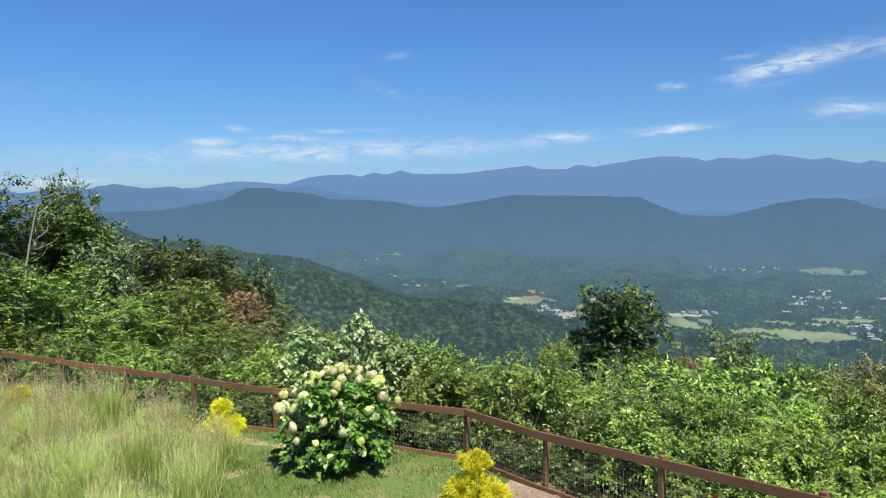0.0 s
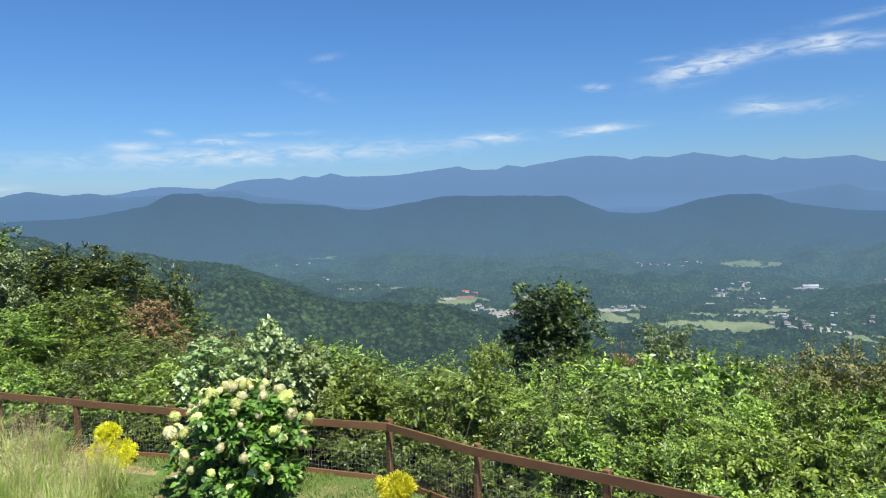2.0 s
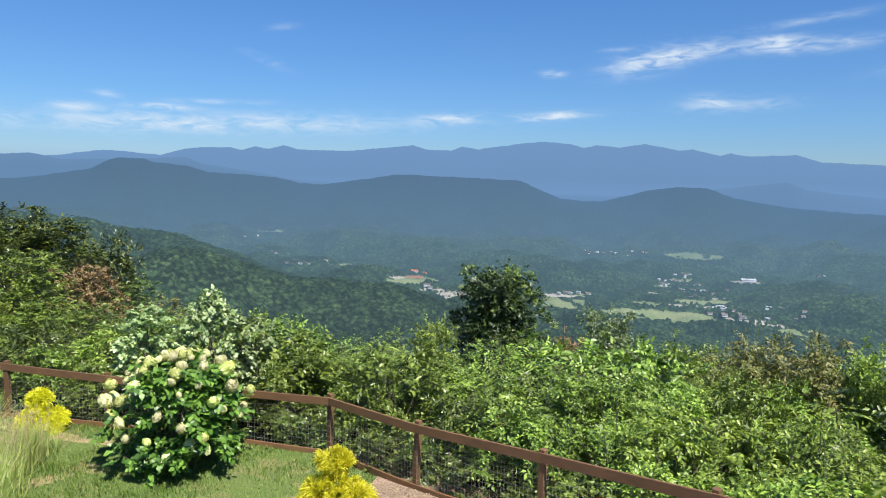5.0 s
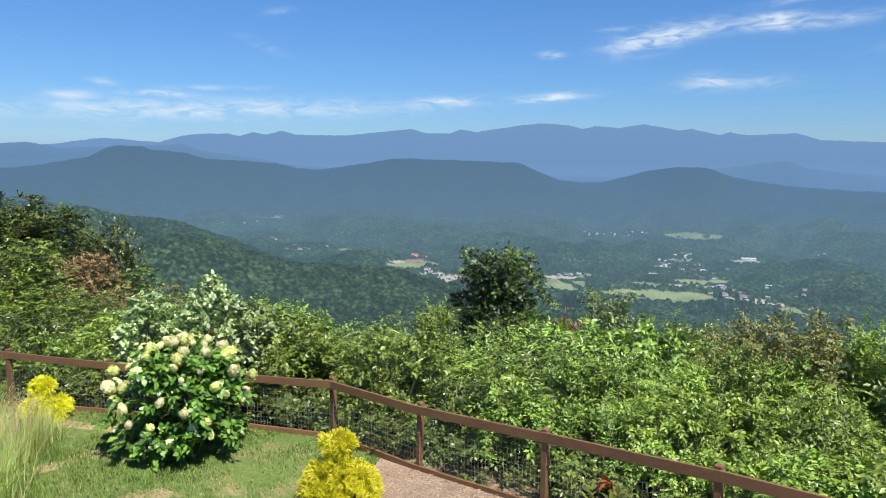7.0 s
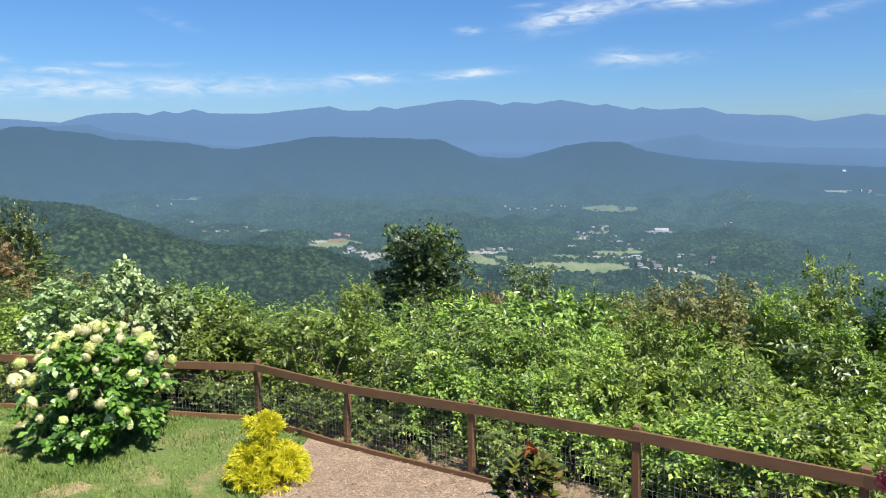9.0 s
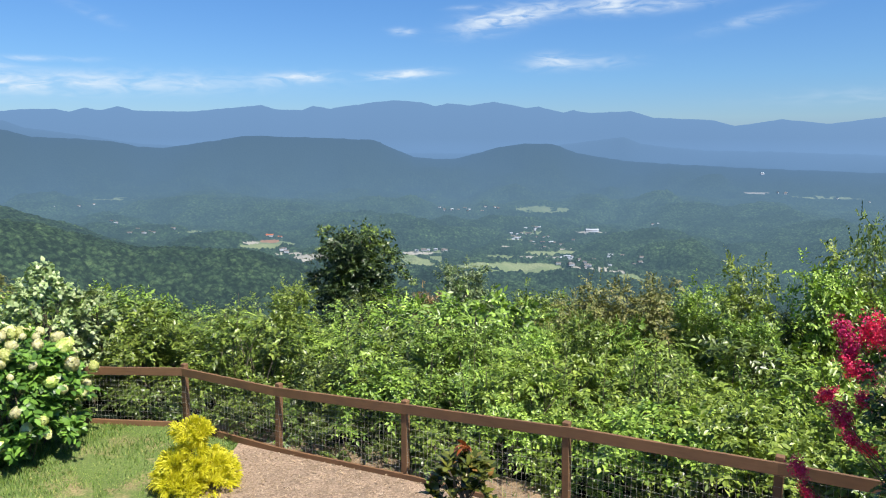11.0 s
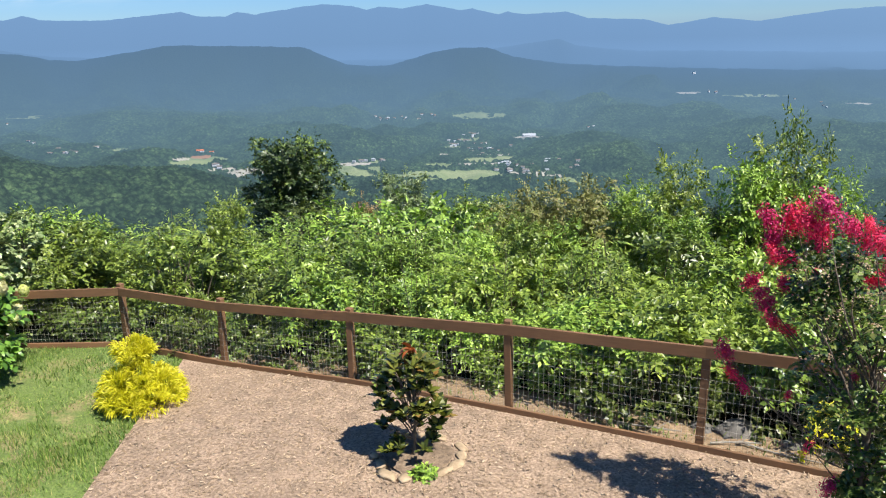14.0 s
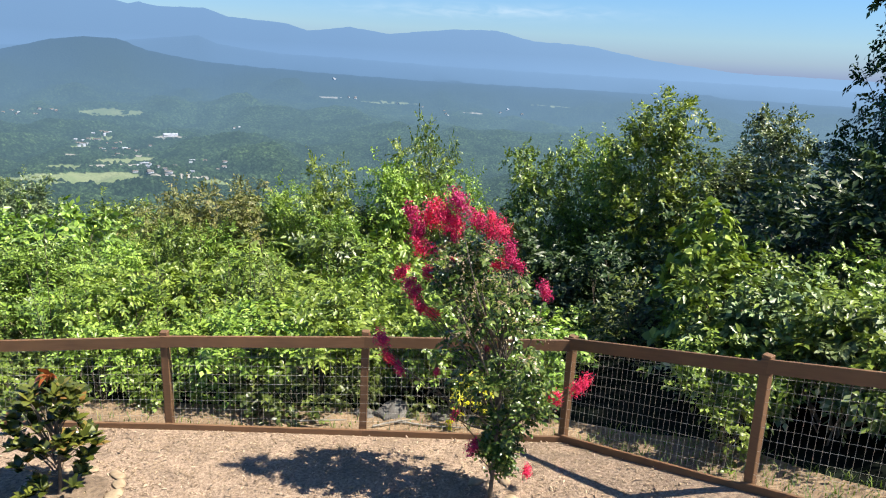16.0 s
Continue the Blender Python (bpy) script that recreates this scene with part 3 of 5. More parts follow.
# meadows and lots: azimuth, elevation, half width, half height, kind (0 turf, 1 red clay, 2 pale lot or road)
FIELDS = [
    (-14.2, -7.6, 2.0, 0.3, 0), (-14.0, -7.25, 0.7, 0.13, 1), (-15.6, -7.35, 0.8, 0.1, 2), (-10.6, -8.65, 1.6, 0.32, 2), (-12.6, -8.3, 1.1, 0.14, 2), (-9.5, -7.95, 1.6, 0.22, 0), (-7.6, -8.3, 1.2, 0.2, 0),
    (-2.2, -9.0, 2.0, 0.55, 0), (5.4, -9.5, 4.2, 0.42, 0), (8.0, -8.3, 2.4, 0.16, 0), (4.0, -8.7, 1.4, 0.2, 0), (15.2, -9.95, 1.6, 0.3, 0), (7.3, -4.9, 2.1, 0.24, 0),
    (27.7, -3.5, 2.2, 0.12, 0), (-19.6, -6.4, 1.2, 0.12, 0), (-24.5, -3.8, 1.9, 0.1, 0), (11.2, -6.62, 1.3, 0.14, 2), (11.4, -9.35, 1.7, 0.09, 2), (8.3, -7.95, 1.8, 0.07, 2),
    (6.7, -6.7, 0.9, 0.2, 0), (5.2, -7.35, 0.7, 0.14, 0), (4.6, -7.9, 0.5, 0.1, 2), (7.4, -8.65, 2.0, 0.1, 2), (9.6, -8.1, 0.8, 0.14, 0), (-2.0, -8.4, 1.7, 0.12, 2), (13.0, -9.6, 1.2, 0.1, 2), (-1.0, -8.3, 1.2, 0.1, 0), (40, -3.1, 1.6, 0.08, 0), (34, -4.0, 1.1, 0.07, 2), (23.0, -3.3, 0.9, 0.08, 2), (12.8, -8.9, 1.0, 0.12, 0),
]


def land(az, r):
    """Bare height of the land, without its woods."""
    x, y = r * np.sin(np.radians(az)), r * np.cos(np.radians(az))
    s = np.maximum(r - fence_reach(az), 0)
    inside = yard(x, y)
    left = smooth(-az, 24, 46)
    near = -np.interp(s, [0, 1.5, 6, 14, 30, 60, 150, 400, 900, 1500], [0.05, 0.2, 1.3, 3.8, 9, 20, 62, 170, 295, 335]) * (1 - 0.5 * left * (1 - smooth(r, 300, 900)))
    right = smooth(az, 40, 58) * (1 - smooth(r, 40, 160))
    near = near + right * 2.2 * smooth(s, 0, 6)
    edge = inside + near
    floor = EYE + np.interp(r, [0, 1500, 1900, 2500, 3200, 3800, 4300, 4950], [-335, -338, -330, -316, -282, -230, -172, -85])
    z = np.where(r < 1500, np.maximum(edge, floor), floor)
    folds = (0.25 - np.abs(fbm(x / 210, y / 210, 3, 63))) * 75 * smooth(r, 380, 700) * (1 - smooth(r, 1900, 2300))
    z = z + folds
    rolling = fbm(x / 330, y / 330, 3, 3) * 220 * smooth(r, 700, 1600) * (1 - smooth(r, 4100, 4700))
    low = np.degrees(np.arctan2(floor - EYE, r))
    open_land = np.zeros(np.shape(z))
    for a0, e0, wa, we, kind in FIELDS:
        q = np.sqrt(((az - a0) / (wa + 0.6)) ** 2 + ((low - e0) / (we + 0.35)) ** 2)
        open_land = np.maximum(open_land, 1 - smooth(q, 0.8, 1.7))
    z = z + rolling * (1 - open_land)
    for r0, wide, azs, els in RIDGES:
        jag = fbm(az * 1.6, az * 0.0 + r0, 4, 17) * (0.09 if r0 > 4000 else 0.15)
        crest = EYE - (12 if r0 < 2000 else 7 if r0 < 4000 else 3) + r0 * np.tan(np.radians(np.interp(az, azs, els) + jag))
        spur = 1 + 0.35 * fbm(x / 260, y / 260, 3, int(r0))
        bump = np.exp(-np.abs((r - r0) / (wide * spur)) ** 1.7)
        z = z + np.maximum(crest - z, 0) * bump
    fine = fbm(x / 90, y / 90, 3, 11) * 26 * smooth(r, 400, 700) * (1 - 0.85 * smooth(r, 3300, 4100))
    return z + fine


def land_use(az, r, z):
    el = np.degrees(np.arctan2(z - EYE, r))
    use = np.zeros((*az.shape, 4), np.float32)
    use[..., 3] = 1
    wob = fbm(az * 1.3, el * 5, 3, 21)
    for a0, e0, wa, we, kind in FIELDS:
        q = np.sqrt(((az - a0) / (wa * 1.06)) ** 2 + ((el - e0) / (we * 1.15)) ** 2) + wob * 0.55
        use[..., kind] = np.maximum(use[..., kind], 1 - smooth(q, 0.92, 1.02))
    x, y = r * np.sin(np.radians(az)), r * np.cos(np.radians(az))
    hedge = np.abs(fbm(x / 130, y / 130, 3, 51))
    use[..., 0] *= smooth(hedge, 0.012, 0.03)
    use[..., :3] *= smooth(r, 1650, 1800)[..., None]
    return use


def polar_sheet(name, azs, rs, material, label, wooded):
    az, r = np.meshgrid(azs, rs)
    z = land(az, r)
    x, y = r * np.sin(np.radians(az)), r * np.cos(np.radians(az))
    use = land_use(az, r, z)
    if wooded:
        open_land = use[..., :3].max(-1)
        woods = crowns(x, y, 10, 5) * 13 * (1 - 0.8 * smooth(r, 3200, 4300))
        z = z + woods * (1 - open_land) * smooth(r, 60, 160)
    k, m = len(azs), len(rs)
    idx = np.arange(k * m).reshape(m, k)
    faces = np.stack([idx[:-1, :-1], idx[:-1, 1:], idx[1:, 1:], idx[1:, :-1]], -1).reshape(-1, 4)[:, ::-1]
    me = raw_mesh(name, np.stack([x, y, z], -1).reshape(-1, 3), faces)
    me.color_attributes.new("land", "FLOAT_COLOR", "POINT").data.foreach_set("color", use.reshape(-1))
    ob = part_mesh(name, me, material, None, "", True)
    return tagged(ob, label, "", "", "structure")


def spaced(a, b, step):
    return list(np.arange(a, b - 1e-6, step))


FINE_AZ = spaced(-180, -64, 6.0) + spaced(-64, -50, 0.25) + spaced(-50, -20, 0.13) + spaced(-20, 18, 0.1) + spaced(18, 62, 0.15) + spaced(62, 78, 0.5) + spaced(78, 180, 6.0) + [180.0]
NEAR_R = [0.01, 0.5, 1.5] + spaced(3, 16, 0.5) + [16 * 1.06**i for i in range(57)]
SPLIT = NEAR_R[-1]
FAR_R = [SPLIT]
while FAR_R[-1] < 4950:
    FAR_R.append(FAR_R[-1] * (1.012 if FAR_R[-1] < 950 else 1.006 if FAR_R[-1] < 3600 else 1.008))
GROUND_AZ = spaced(-180, 180, 1.5) + [180.0]
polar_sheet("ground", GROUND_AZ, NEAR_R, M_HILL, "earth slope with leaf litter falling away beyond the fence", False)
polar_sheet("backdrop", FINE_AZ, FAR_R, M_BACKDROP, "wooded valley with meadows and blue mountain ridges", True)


def ground_at(x, y):
    return float(land(np.array([math.degrees(math.atan2(x, y))]), np.array([math.hypot(x, y)]))[0])

# ---------------------------------------------------------------- yard surfaces


def lawn_material():
    """Mown turf, thin and straw coloured in uneven patches."""
    mat, n, l, bsdf = nodes_of("lawn_turf")
    coord = n.new("ShaderNodeTexCoord")
    fine, patch, wide = (noise_node(n, l, s, 5.0, 0.65, coord.outputs["Object"], d) for s, d in ((26, 0), (1.3, 0.6), (0.35, 0)))
    green = ramp_node(n, l, fine.outputs["Fac"], [(0.3, (0.05, 0.09, 0.018)), (0.7, (0.15, 0.215, 0.046))])
    straw = ramp_node(n, l, fine.outputs["Fac"], [(0.3, (0.17, 0.12, 0.06)), (0.7, (0.4, 0.31, 0.16))])
    amount = ramp_node(n, l, patch.outputs["Fac"], [(0.5, (0.05, 0.05, 0.05)), (0.66, (0.85, 0.85, 0.85))])
    tone = ramp_node(n, l, wide.outputs["Fac"], [(0.35, (0.8, 0.8, 0.8)), (0.65, (1.1, 1.1, 1.1))])
    l.new(mix_node(n, l, 1.0, mix_node(n, l, amount.outputs[0], green.outputs[0], straw.outputs[0]), tone.outputs[0], "MULTIPLY"), bsdf.inputs["Base Color"])
    bsdf.inputs["Roughness"].default_value = 0.95
    bump_node(n, l, fine.outputs["Fac"], 0.8, 0.03, bsdf)
    return mat


M_LAWN = lawn_material()
M_MULCH = plain_material("bark_mulch", (0.14, 0.095, 0.064), (0.44, 0.325, 0.23), 26, 0.95, 0.9, 0.03)
EDGE_X = -3.42  # straight edge between lawn and mulch


def yard_sheet(name, keep, material, label, lift, x0, x1, y0, y1, step=0.25):
    """A draped sheet over the yard where keep(x, y) holds."""
    xs, ys = np.arange(x0, x1 + 1e-6, step), np.arange(y0, y1 + 1e-6, step)
    x, y = np.meshgrid(xs, ys)
    z = yard(x, y) + lift + 0.02 * fbm(x * 0.9, y * 0.9, 3, 31)
    idx = np.arange(x.size).reshape(x.shape)
    faces = np.stack([idx[:-1, :-1], idx[:-1, 1:], idx[1:, 1:], idx[1:, :-1]], -1).reshape(-1, 4)
    mid = np.stack([x, y], -1).reshape(-1, 2)[faces].mean(1)
    faces = faces[keep(mid[:, 0], mid[:, 1])]
    me = raw_mesh(name, np.stack([x, y, z], -1).reshape(-1, 3), faces)
    return tagged(part_mesh(name, me, material, None, "", True), label, "", "", "structure")


def inside_fence(x, y, gap=0.0):
    return np.hypot(x, y) < fence_line(np.degrees(np.arctan2(x, y))) - gap


def fence_line(az):
    a = np.array([math.degrees(math.atan2(px, py)) for px, py in POSTS])
    out = np.full(np.shape(az), 40.0)
    for (x0, y0), (x1, y1), a0, a1 in zip(POSTS, POSTS[1:], a, a[1:]):
        sn, cs = np.sin(np.radians(az)), np.cos(np.radians(az))
        den = sn * (y1 - y0) - cs * (x1 - x0)
        hit = (x0 * (y1 - y0) - y0 * (x1 - x0)) / np.where(np.abs(den) < 1e-9, 1e-9, den)
        out = np.where((az >= a0) & (az < a1), hit, out)
    return out


yard_sheet("mulch_bed", lambda x, y: (x > EDGE_X) & inside_fence(x, y, 0.02), M_MULCH, "reddish brown shredded bark mulch", 0.03, EDGE_X, 7.0, -7.0, 12.0, 0.12)
yard_sheet("lawn", lambda x, y: (x < EDGE_X) & inside_fence(x, y, 0.02), M_LAWN, "mown green lawn with dry straw patches", 0.015, EDGE_X - 20.0, EDGE_X, -7.0, 12.2, 0.2)

# ---------------------------------------------------------------- fence


def board(name, a, b, tall, thick, material, parent, seed):
    """A sawn board between two points (its lower edge), bevelled, slightly bowed."""
    a, b = Vector(a), Vector(b)
    way = (b - a)
    length = way.length
    bm = bmesh.new()
    bmesh.ops.create_cube(bm, size=1)
    bmesh.ops.subdivide_edges(bm, edges=[e for e in bm.edges if abs((e.verts[0].co - e.verts[1].co).x) > 0.5], cuts=4)
    rng = random.Random(seed)
    bow = rng.uniform(-0.006, 0.006)
    for v in bm.verts:
        u = v.co.x + 0.5
        v.co = Vector((u * length, v.co.y * thick, (v.co.z + 0.5) * tall + bow * math.sin(u * math.pi)))
    bmesh.ops.bevel(bm, geom=[e for e in bm.edges if e.is_boundary or e.calc_face_angle(0) > 1.0], offset=0.004, segments=1, affect="EDGES")
    ob = part(name, bm, material, parent)
    x_axis = way.normalized()
    y_axis = Vector((0, 0, 1)).cross(x_axis).normalized()
    z_axis = x_axis.cross(y_axis)
    ob.matrix_basis = Matrix.Translation(a) @ Matrix((x_axis, y_axis, z_axis)).transposed().to_4x4()
    return ob


def build_fence():
    root = new("fence")
    tagged(root, "brown stained wooden post and rail fence with wire mesh", "fence")
    rng = random.Random(4)
    feet = [float(yard(np.array(x), np.array(y))) for x, y in POSTS]
    for i, ((x, y), top, foot) in enumerate(zip(POSTS, POST_TOP, feet)):
        bm = bmesh.new()
        bmesh.ops.create_cube(bm, size=1)
        tall = top - foot + 0.35
        for v in bm.verts:
            v.co = Vector((v.co.x * 0.092, v.co.y * 0.092, (v.co.z + 0.5) * tall))
        bmesh.ops.bevel(bm, geom=bm.edges[:], offset=0.006, segments=1, affect="EDGES")
        ob = part("post", bm, M_FENCE, root)
        j = min(i, len(POSTS) - 2)
        turn = math.degrees(math.atan2(POSTS[j + 1][1] - POSTS[j][1], POSTS[j + 1][0] - POSTS[j][0]))
        ob.matrix_basis = pose(x, y, foot - 0.35, rng.uniform(-1.2, 1.2), rng.uniform(-1.2, 1.2), turn)
    for i in range(len(POSTS) - 1):
        (x0, y0), (x1, y1) = POSTS[i], POSTS[i + 1]
        way = Vector((x1 - x0, y1 - y0, 0)).normalized()
        side = Vector((way.y, -way.x, 0))  # towards the house
        if side.dot(Vector((-x0, -y0, 0))) < 0:
            side = -side
        off, end = side * 0.066, way * 0.045
        a, b = Vector((x0, y0, 0)) + off - end, Vector((x1, y1, 0)) + off + end * 0.9
        up = Vector((0, 0, 1))
        board("rail", a + up * (POST_TOP[i] - 0.185), b + up * (POST_TOP[i + 1] - 0.185), 0.14, 0.038, M_FENCE, root, i)
        board("kick_board", a + up * (feet[i] - 0.02), b + up * (feet[i + 1] - 0.02), 0.13, 0.038, M_FENCE, root, 50 + i)
        # welded wire behind the boards
        length = math.hypot(x1 - x0, y1 - y0)
        sets, n_up = [], int(length / 0.066)
        for k in range(1, n_up):
            u = k / n_up
            base = Vector((x0, y0, 0)).lerp(Vector((x1, y1, 0)), u) + side * 0.05
            lo, hi = feet[i] + (feet[i + 1] - feet[i]) * u + 0.02, POST_TOP[i] + (POST_TOP[i + 1] - POST_TOP[i]) * u - 0.14
            sway = rng.uniform(-0.006, 0.006)
            sets.append(tube([(base.x, base.y, lo), (base.x + sway, base.y + sway, (lo + hi) / 2), (base.x, base.y, hi)], [0.0016] * 3, 3))
        for k in range(10):
            pts = []
            for u in np.linspace(0, 1, 7):
                base = Vector((x0, y0, 0)).lerp(Vector((x1, y1, 0)), float(u)) + side * 0.05
                lo, hi = feet[i] + (feet[i + 1] - feet[i]) * u + 0.03, POST_TOP[i] + (POST_TOP[i + 1] - POST_TOP[i]) * u - 0.15
                pts.append((base.x, base.y, lo + (hi - lo) * (k + 0.5) / 10 + rng.uniform(-0.006, 0.006)))
            sets.append(tube(pts, [0.0016] * 7, 3))
        part_mesh("wire_mesh", raw_mesh("wire_mesh", *join(*sets)), M_WIRE, root, "galvanised welded wire mesh")
    return root


build_fence()

# ---------------------------------------------------------------- the planted bank beyond the fence
SHRUBS = [plant_mesh(100 + i, 1.0, 1.7, 0.45, 46, 0.29, 56, 0.105, 0.5, 0.7, 0.1, stems=3, thick=0.016, plain=True, rise=0.5, sag=0.25) for i in range(5)]
BRAMBLES = [plant_mesh(120 + i, 1.0, 1.1, 0.0, 40, 0.25, 56, 0.085, 0.7, 0.7, 0.1, stems=3, thick=0.01, plain=True, rise=0.4, sag=0.3) for i in range(4)]
FAR_SHRUBS = [plant_mesh(110 + i, 1.0, 1.7, 0.1, 44, 0.28, 56, 0.1, 0.45, 0.7, 0.1, stems=3, thick=0.016, plain=True, rise=0.5, sag=0.3) for i in range(5)]
SAPLINGS = [tree_mesh(140 + i, 1.15, 4.0, 0.3, 30, 0.4, 72, 0.125, 0.5, 0.05, 0.6) for i in range(3)]
BIG_SHRUBS = [plant_mesh(115 + i, 1.0, 1.7, 0.1, 64, 0.25, 48, 0.06, 0.55, 0.7, 0.1, stems=3, thick=0.012, plain=True, rise=0.5, sag=0.25) for i in range(4)]
SILVERS = [plant_mesh(150 + i, 1.1, 4.0, 0.5, 64, 0.34, 40, 0.155, 0.72, 0.5, 0.1, 1.2, stems=1, thick=0.05, rise=0.7, sag=0.2) for i in range(2)]
TREES = [tree_mesh(160 + i, 2.7, 9.0, 0.9, 40, 0.76, 72, 0.2, 0.6, 0.17, 0.5 + 0.15 * i) for i in range(4)]
FINE_TREES = [tree_mesh(170 + i, 2.7, 9.0, 0.9, 64, 0.62, 72, 0.19, 0.62, 0.15, 1.0 - 0.25 * i) for i in range(3)]
OLIVES = [tree_mesh(200 + i, 2.7, 6.0, 0.6, 56, 0.58, 88, 0.17, 0.5, 0.1, 1.0) for i in range(2)]
LOOSE = [tree_mesh(180 + i, 2.0, 6.0, 1.0, 17, 0.5, 56, 0.15, 0.5, 0.08, 1.0) for i in range(2)]
BROAD = [plant_mesh(190 + i, 1.3, 4.0, 0.4, 46, 0.34, 24, 0.26, 0.85, 0.8, 0.15, 1.0, stems=1, thick=0.05, rise=0.6, sag=0.2) for i in range(1)]


def bank():
    rng = random.Random(9)
    rows = [(0.8, 0.85, BRAMBLES, 0.72), (1.45, 1.0, SHRUBS, 0.8), (2.6, 1.25, FAR_SHRUBS, 0.95), (3.9, 1.4, FAR_SHRUBS, 1.1), (5.4, 1.5, FAR_SHRUBS, 1.3),
            (7.2, 1.8, FAR_SHRUBS, 1.45), (9.5, 2.2, BIG_SHRUBS, 1.6), (12.5, 2.8, BIG_SHRUBS, 1.9), (16.5, 3.4, BIG_SHRUBS, 2.2)]
    for beyond, gap, kinds, size in rows:
        az = -57.0
        while az < 69:
            if 43.5 < az and beyond < 1 or 43.5 < az < 55 and beyond < 3:
                az += 1.0
                continue
            r = float(fence_reach(np.array(az))) + (beyond + (0.3 if az > 4 and beyond < 1 else 0)) * (1 + 0.25 * smooth(-az, 30, 50)) + rng.uniform(-0.35, 0.35) * gap
            x, y = polar(az, r)
            s = size * rng.uniform(0.65, 1.25)
            bright = rng.random()
            mat = M_BRIGHT if bright < 0.15 else (M_DARK if bright > 0.74 else (M_OLIVE if bright > 0.71 else M_SHRUB))
            if 0 < az < 36:
                mat = M_BRIGHT if bright < 0.62 else (M_DARK if bright > 0.93 else M_SHRUB)
            # understory shade behind the fence put into a darker leaf colour
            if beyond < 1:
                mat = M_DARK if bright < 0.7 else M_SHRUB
            if az < -33 and beyond > 5:
                s *= 0.72
                mat = M_DARK if bright < 0.55 else M_SHRUB
            # deep shade of the right-hand hollow put into the leaf colour
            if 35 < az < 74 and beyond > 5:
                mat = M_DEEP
            pick = rng.choice(kinds)
            plant("shrub", made_for(pick, mat), (mat, M_BARK), (x, y, ground_at(x, y)), "leafy green wild shrub in the overgrown bank", "shrub",
                  rng.uniform(0, 360), (s, s, s * rng.uniform(0.85, 1.1)), "shrubs on the bank")
            az += math.degrees(gap / r) * rng.uniform(0.85, 1.15)


COPIES = {}


def made_for(meshes, mat):
    """The two meshes of a plant with the crown in another leaf colour; shared by all plants that look so."""
    key = (meshes[0].name, mat.name)
    if key not in COPIES:
        leafy = meshes[0].copy()
        leafy.materials.clear()
        leafy.materials.append(mat)
        COPIES[key] = (leafy, meshes[1])
    return COPIES[key]


bank()


def tree(kind, mat, az, r, el_top, half_width, label, name="tree", category="tree", base=None, turn=0.0):
    """A tree whose top shows at an elevation and whose crown spans a half width in degrees."""
    x, y = polar(az, r)
    z = ground_at(x, y) if base is None else base
    tall = (EYE + r * math.tan(radians(el_top)) - z) * 1.045
    wide = r * math.radians(half_width) * 1.15
    me = made_for(kind, mat)
    size = np.array([v.co for v in kind[0].vertices])
    sx, sz = wide / np.percentile(np.hypot(size[:, 0], size[:, 1]), 97), tall / size[:, 2].max()
    return plant(name, me, (mat, M_BARK), (x, y, z), label, category, turn, (sx, sx, sz))


GREEN, DARKG = "green leafy broadleaf tree on the slope", "dark green dense tree on the slope"
tree(FINE_TREES[0], M_DARK, -7.0, 45, -6.0, 3.5, "rounded dark green tree standing above the bank")
tree(FINE_TREES[1], M_DEEP, -7.6, 44, -6.6, 3.5, "rounded dark green tree standing above the bank", turn=120)
tree(FINE_TREES[0], M_PALE, 1.5, 36, -9.1, 2.3, "small grey green tree on the slope", turn=70)
tree(SAPLINGS[1], M_RUST, -1.6, 24, -11.0, 1.5, "sapling with withered brown leaves on the slope")
tree(SAPLINGS[0], M_BRIGHT, -12.3, 20, -10.0, 2.0, GREEN)
tree(SAPLINGS[1], M_SHRUB, 7.2, 20, -10.8, 2.6, GREEN)
tree(OLIVES[1], M_OLIVE, 11.0, 17, -11.3, 3.2, "olive brown bushy tree on the slope")
tree(OLIVES[0], M_OLIVE, 14.2, 17.5, -9.9, 3.8, "olive brown bushy tree on the slope")
tree(SAPLINGS[2], M_BRIGHT, 22.6, 17, -7.8, 2.6, GREEN)
tree(SAPLINGS[0], M_BRIGHT, 19.6, 18, -9.6, 2.6, GREEN, turn=100)
tree(SAPLINGS[2], M_BRIGHT, 29.8, 18, -6.2, 3.0, GREEN, turn=310)
tree(LOOSE[1], M_SHRUB, 30.8, 18, -4.4, 2.2, "loose open sapling with a thin leaning top")
tree(SAPLINGS[1], M_BRIGHT, 28.0, 17, -7.6, 3.0, GREEN, turn=50)
tree(SAPLINGS[2], M_BRIGHT, 33.4, 17, -8.4, 2.6, GREEN, turn=250)
tree(FINE_TREES[0], M_SHRUB, 40.0, 17, -6.2, 3.2, DARKG)
# sunlight on these two trees is put into a brighter leaf colour
tree(FINE_TREES[2], M_BRIGHT, 48.2, 16, -1.9, 4.0, "tall sunlit yellow green tree beside the fence")
tree(FINE_TREES[0], M_BRIGHT, 44.8, 17, -5.0, 3.0, GREEN, turn=60)
tree(FINE_TREES[1], M_PALE, 56.4, 24, -2.4, 3.0, "grey green tree behind the others", turn=90)
# the hollow's shade is put into these two trees' dark leaf colour
tree(FINE_TREES[0], M_DARK, 54.5, 20, -5.6, 4.0, DARKG, turn=40)
tree(FINE_TREES[2], M_DARK, 61.5, 18, -4.4, 4.0, DARKG, turn=140)
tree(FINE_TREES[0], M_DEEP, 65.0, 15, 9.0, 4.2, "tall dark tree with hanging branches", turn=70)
tree(BROAD[0], M_BRIGHT, 52.8, 10.5, -9.4, 2.9, "bright green sapling with large lobed leaves")
tree(SILVERS[0], M_SILVER, -29.9, 15, -7.9, 2.1, "silvery leaved sapling above the flowering bush")
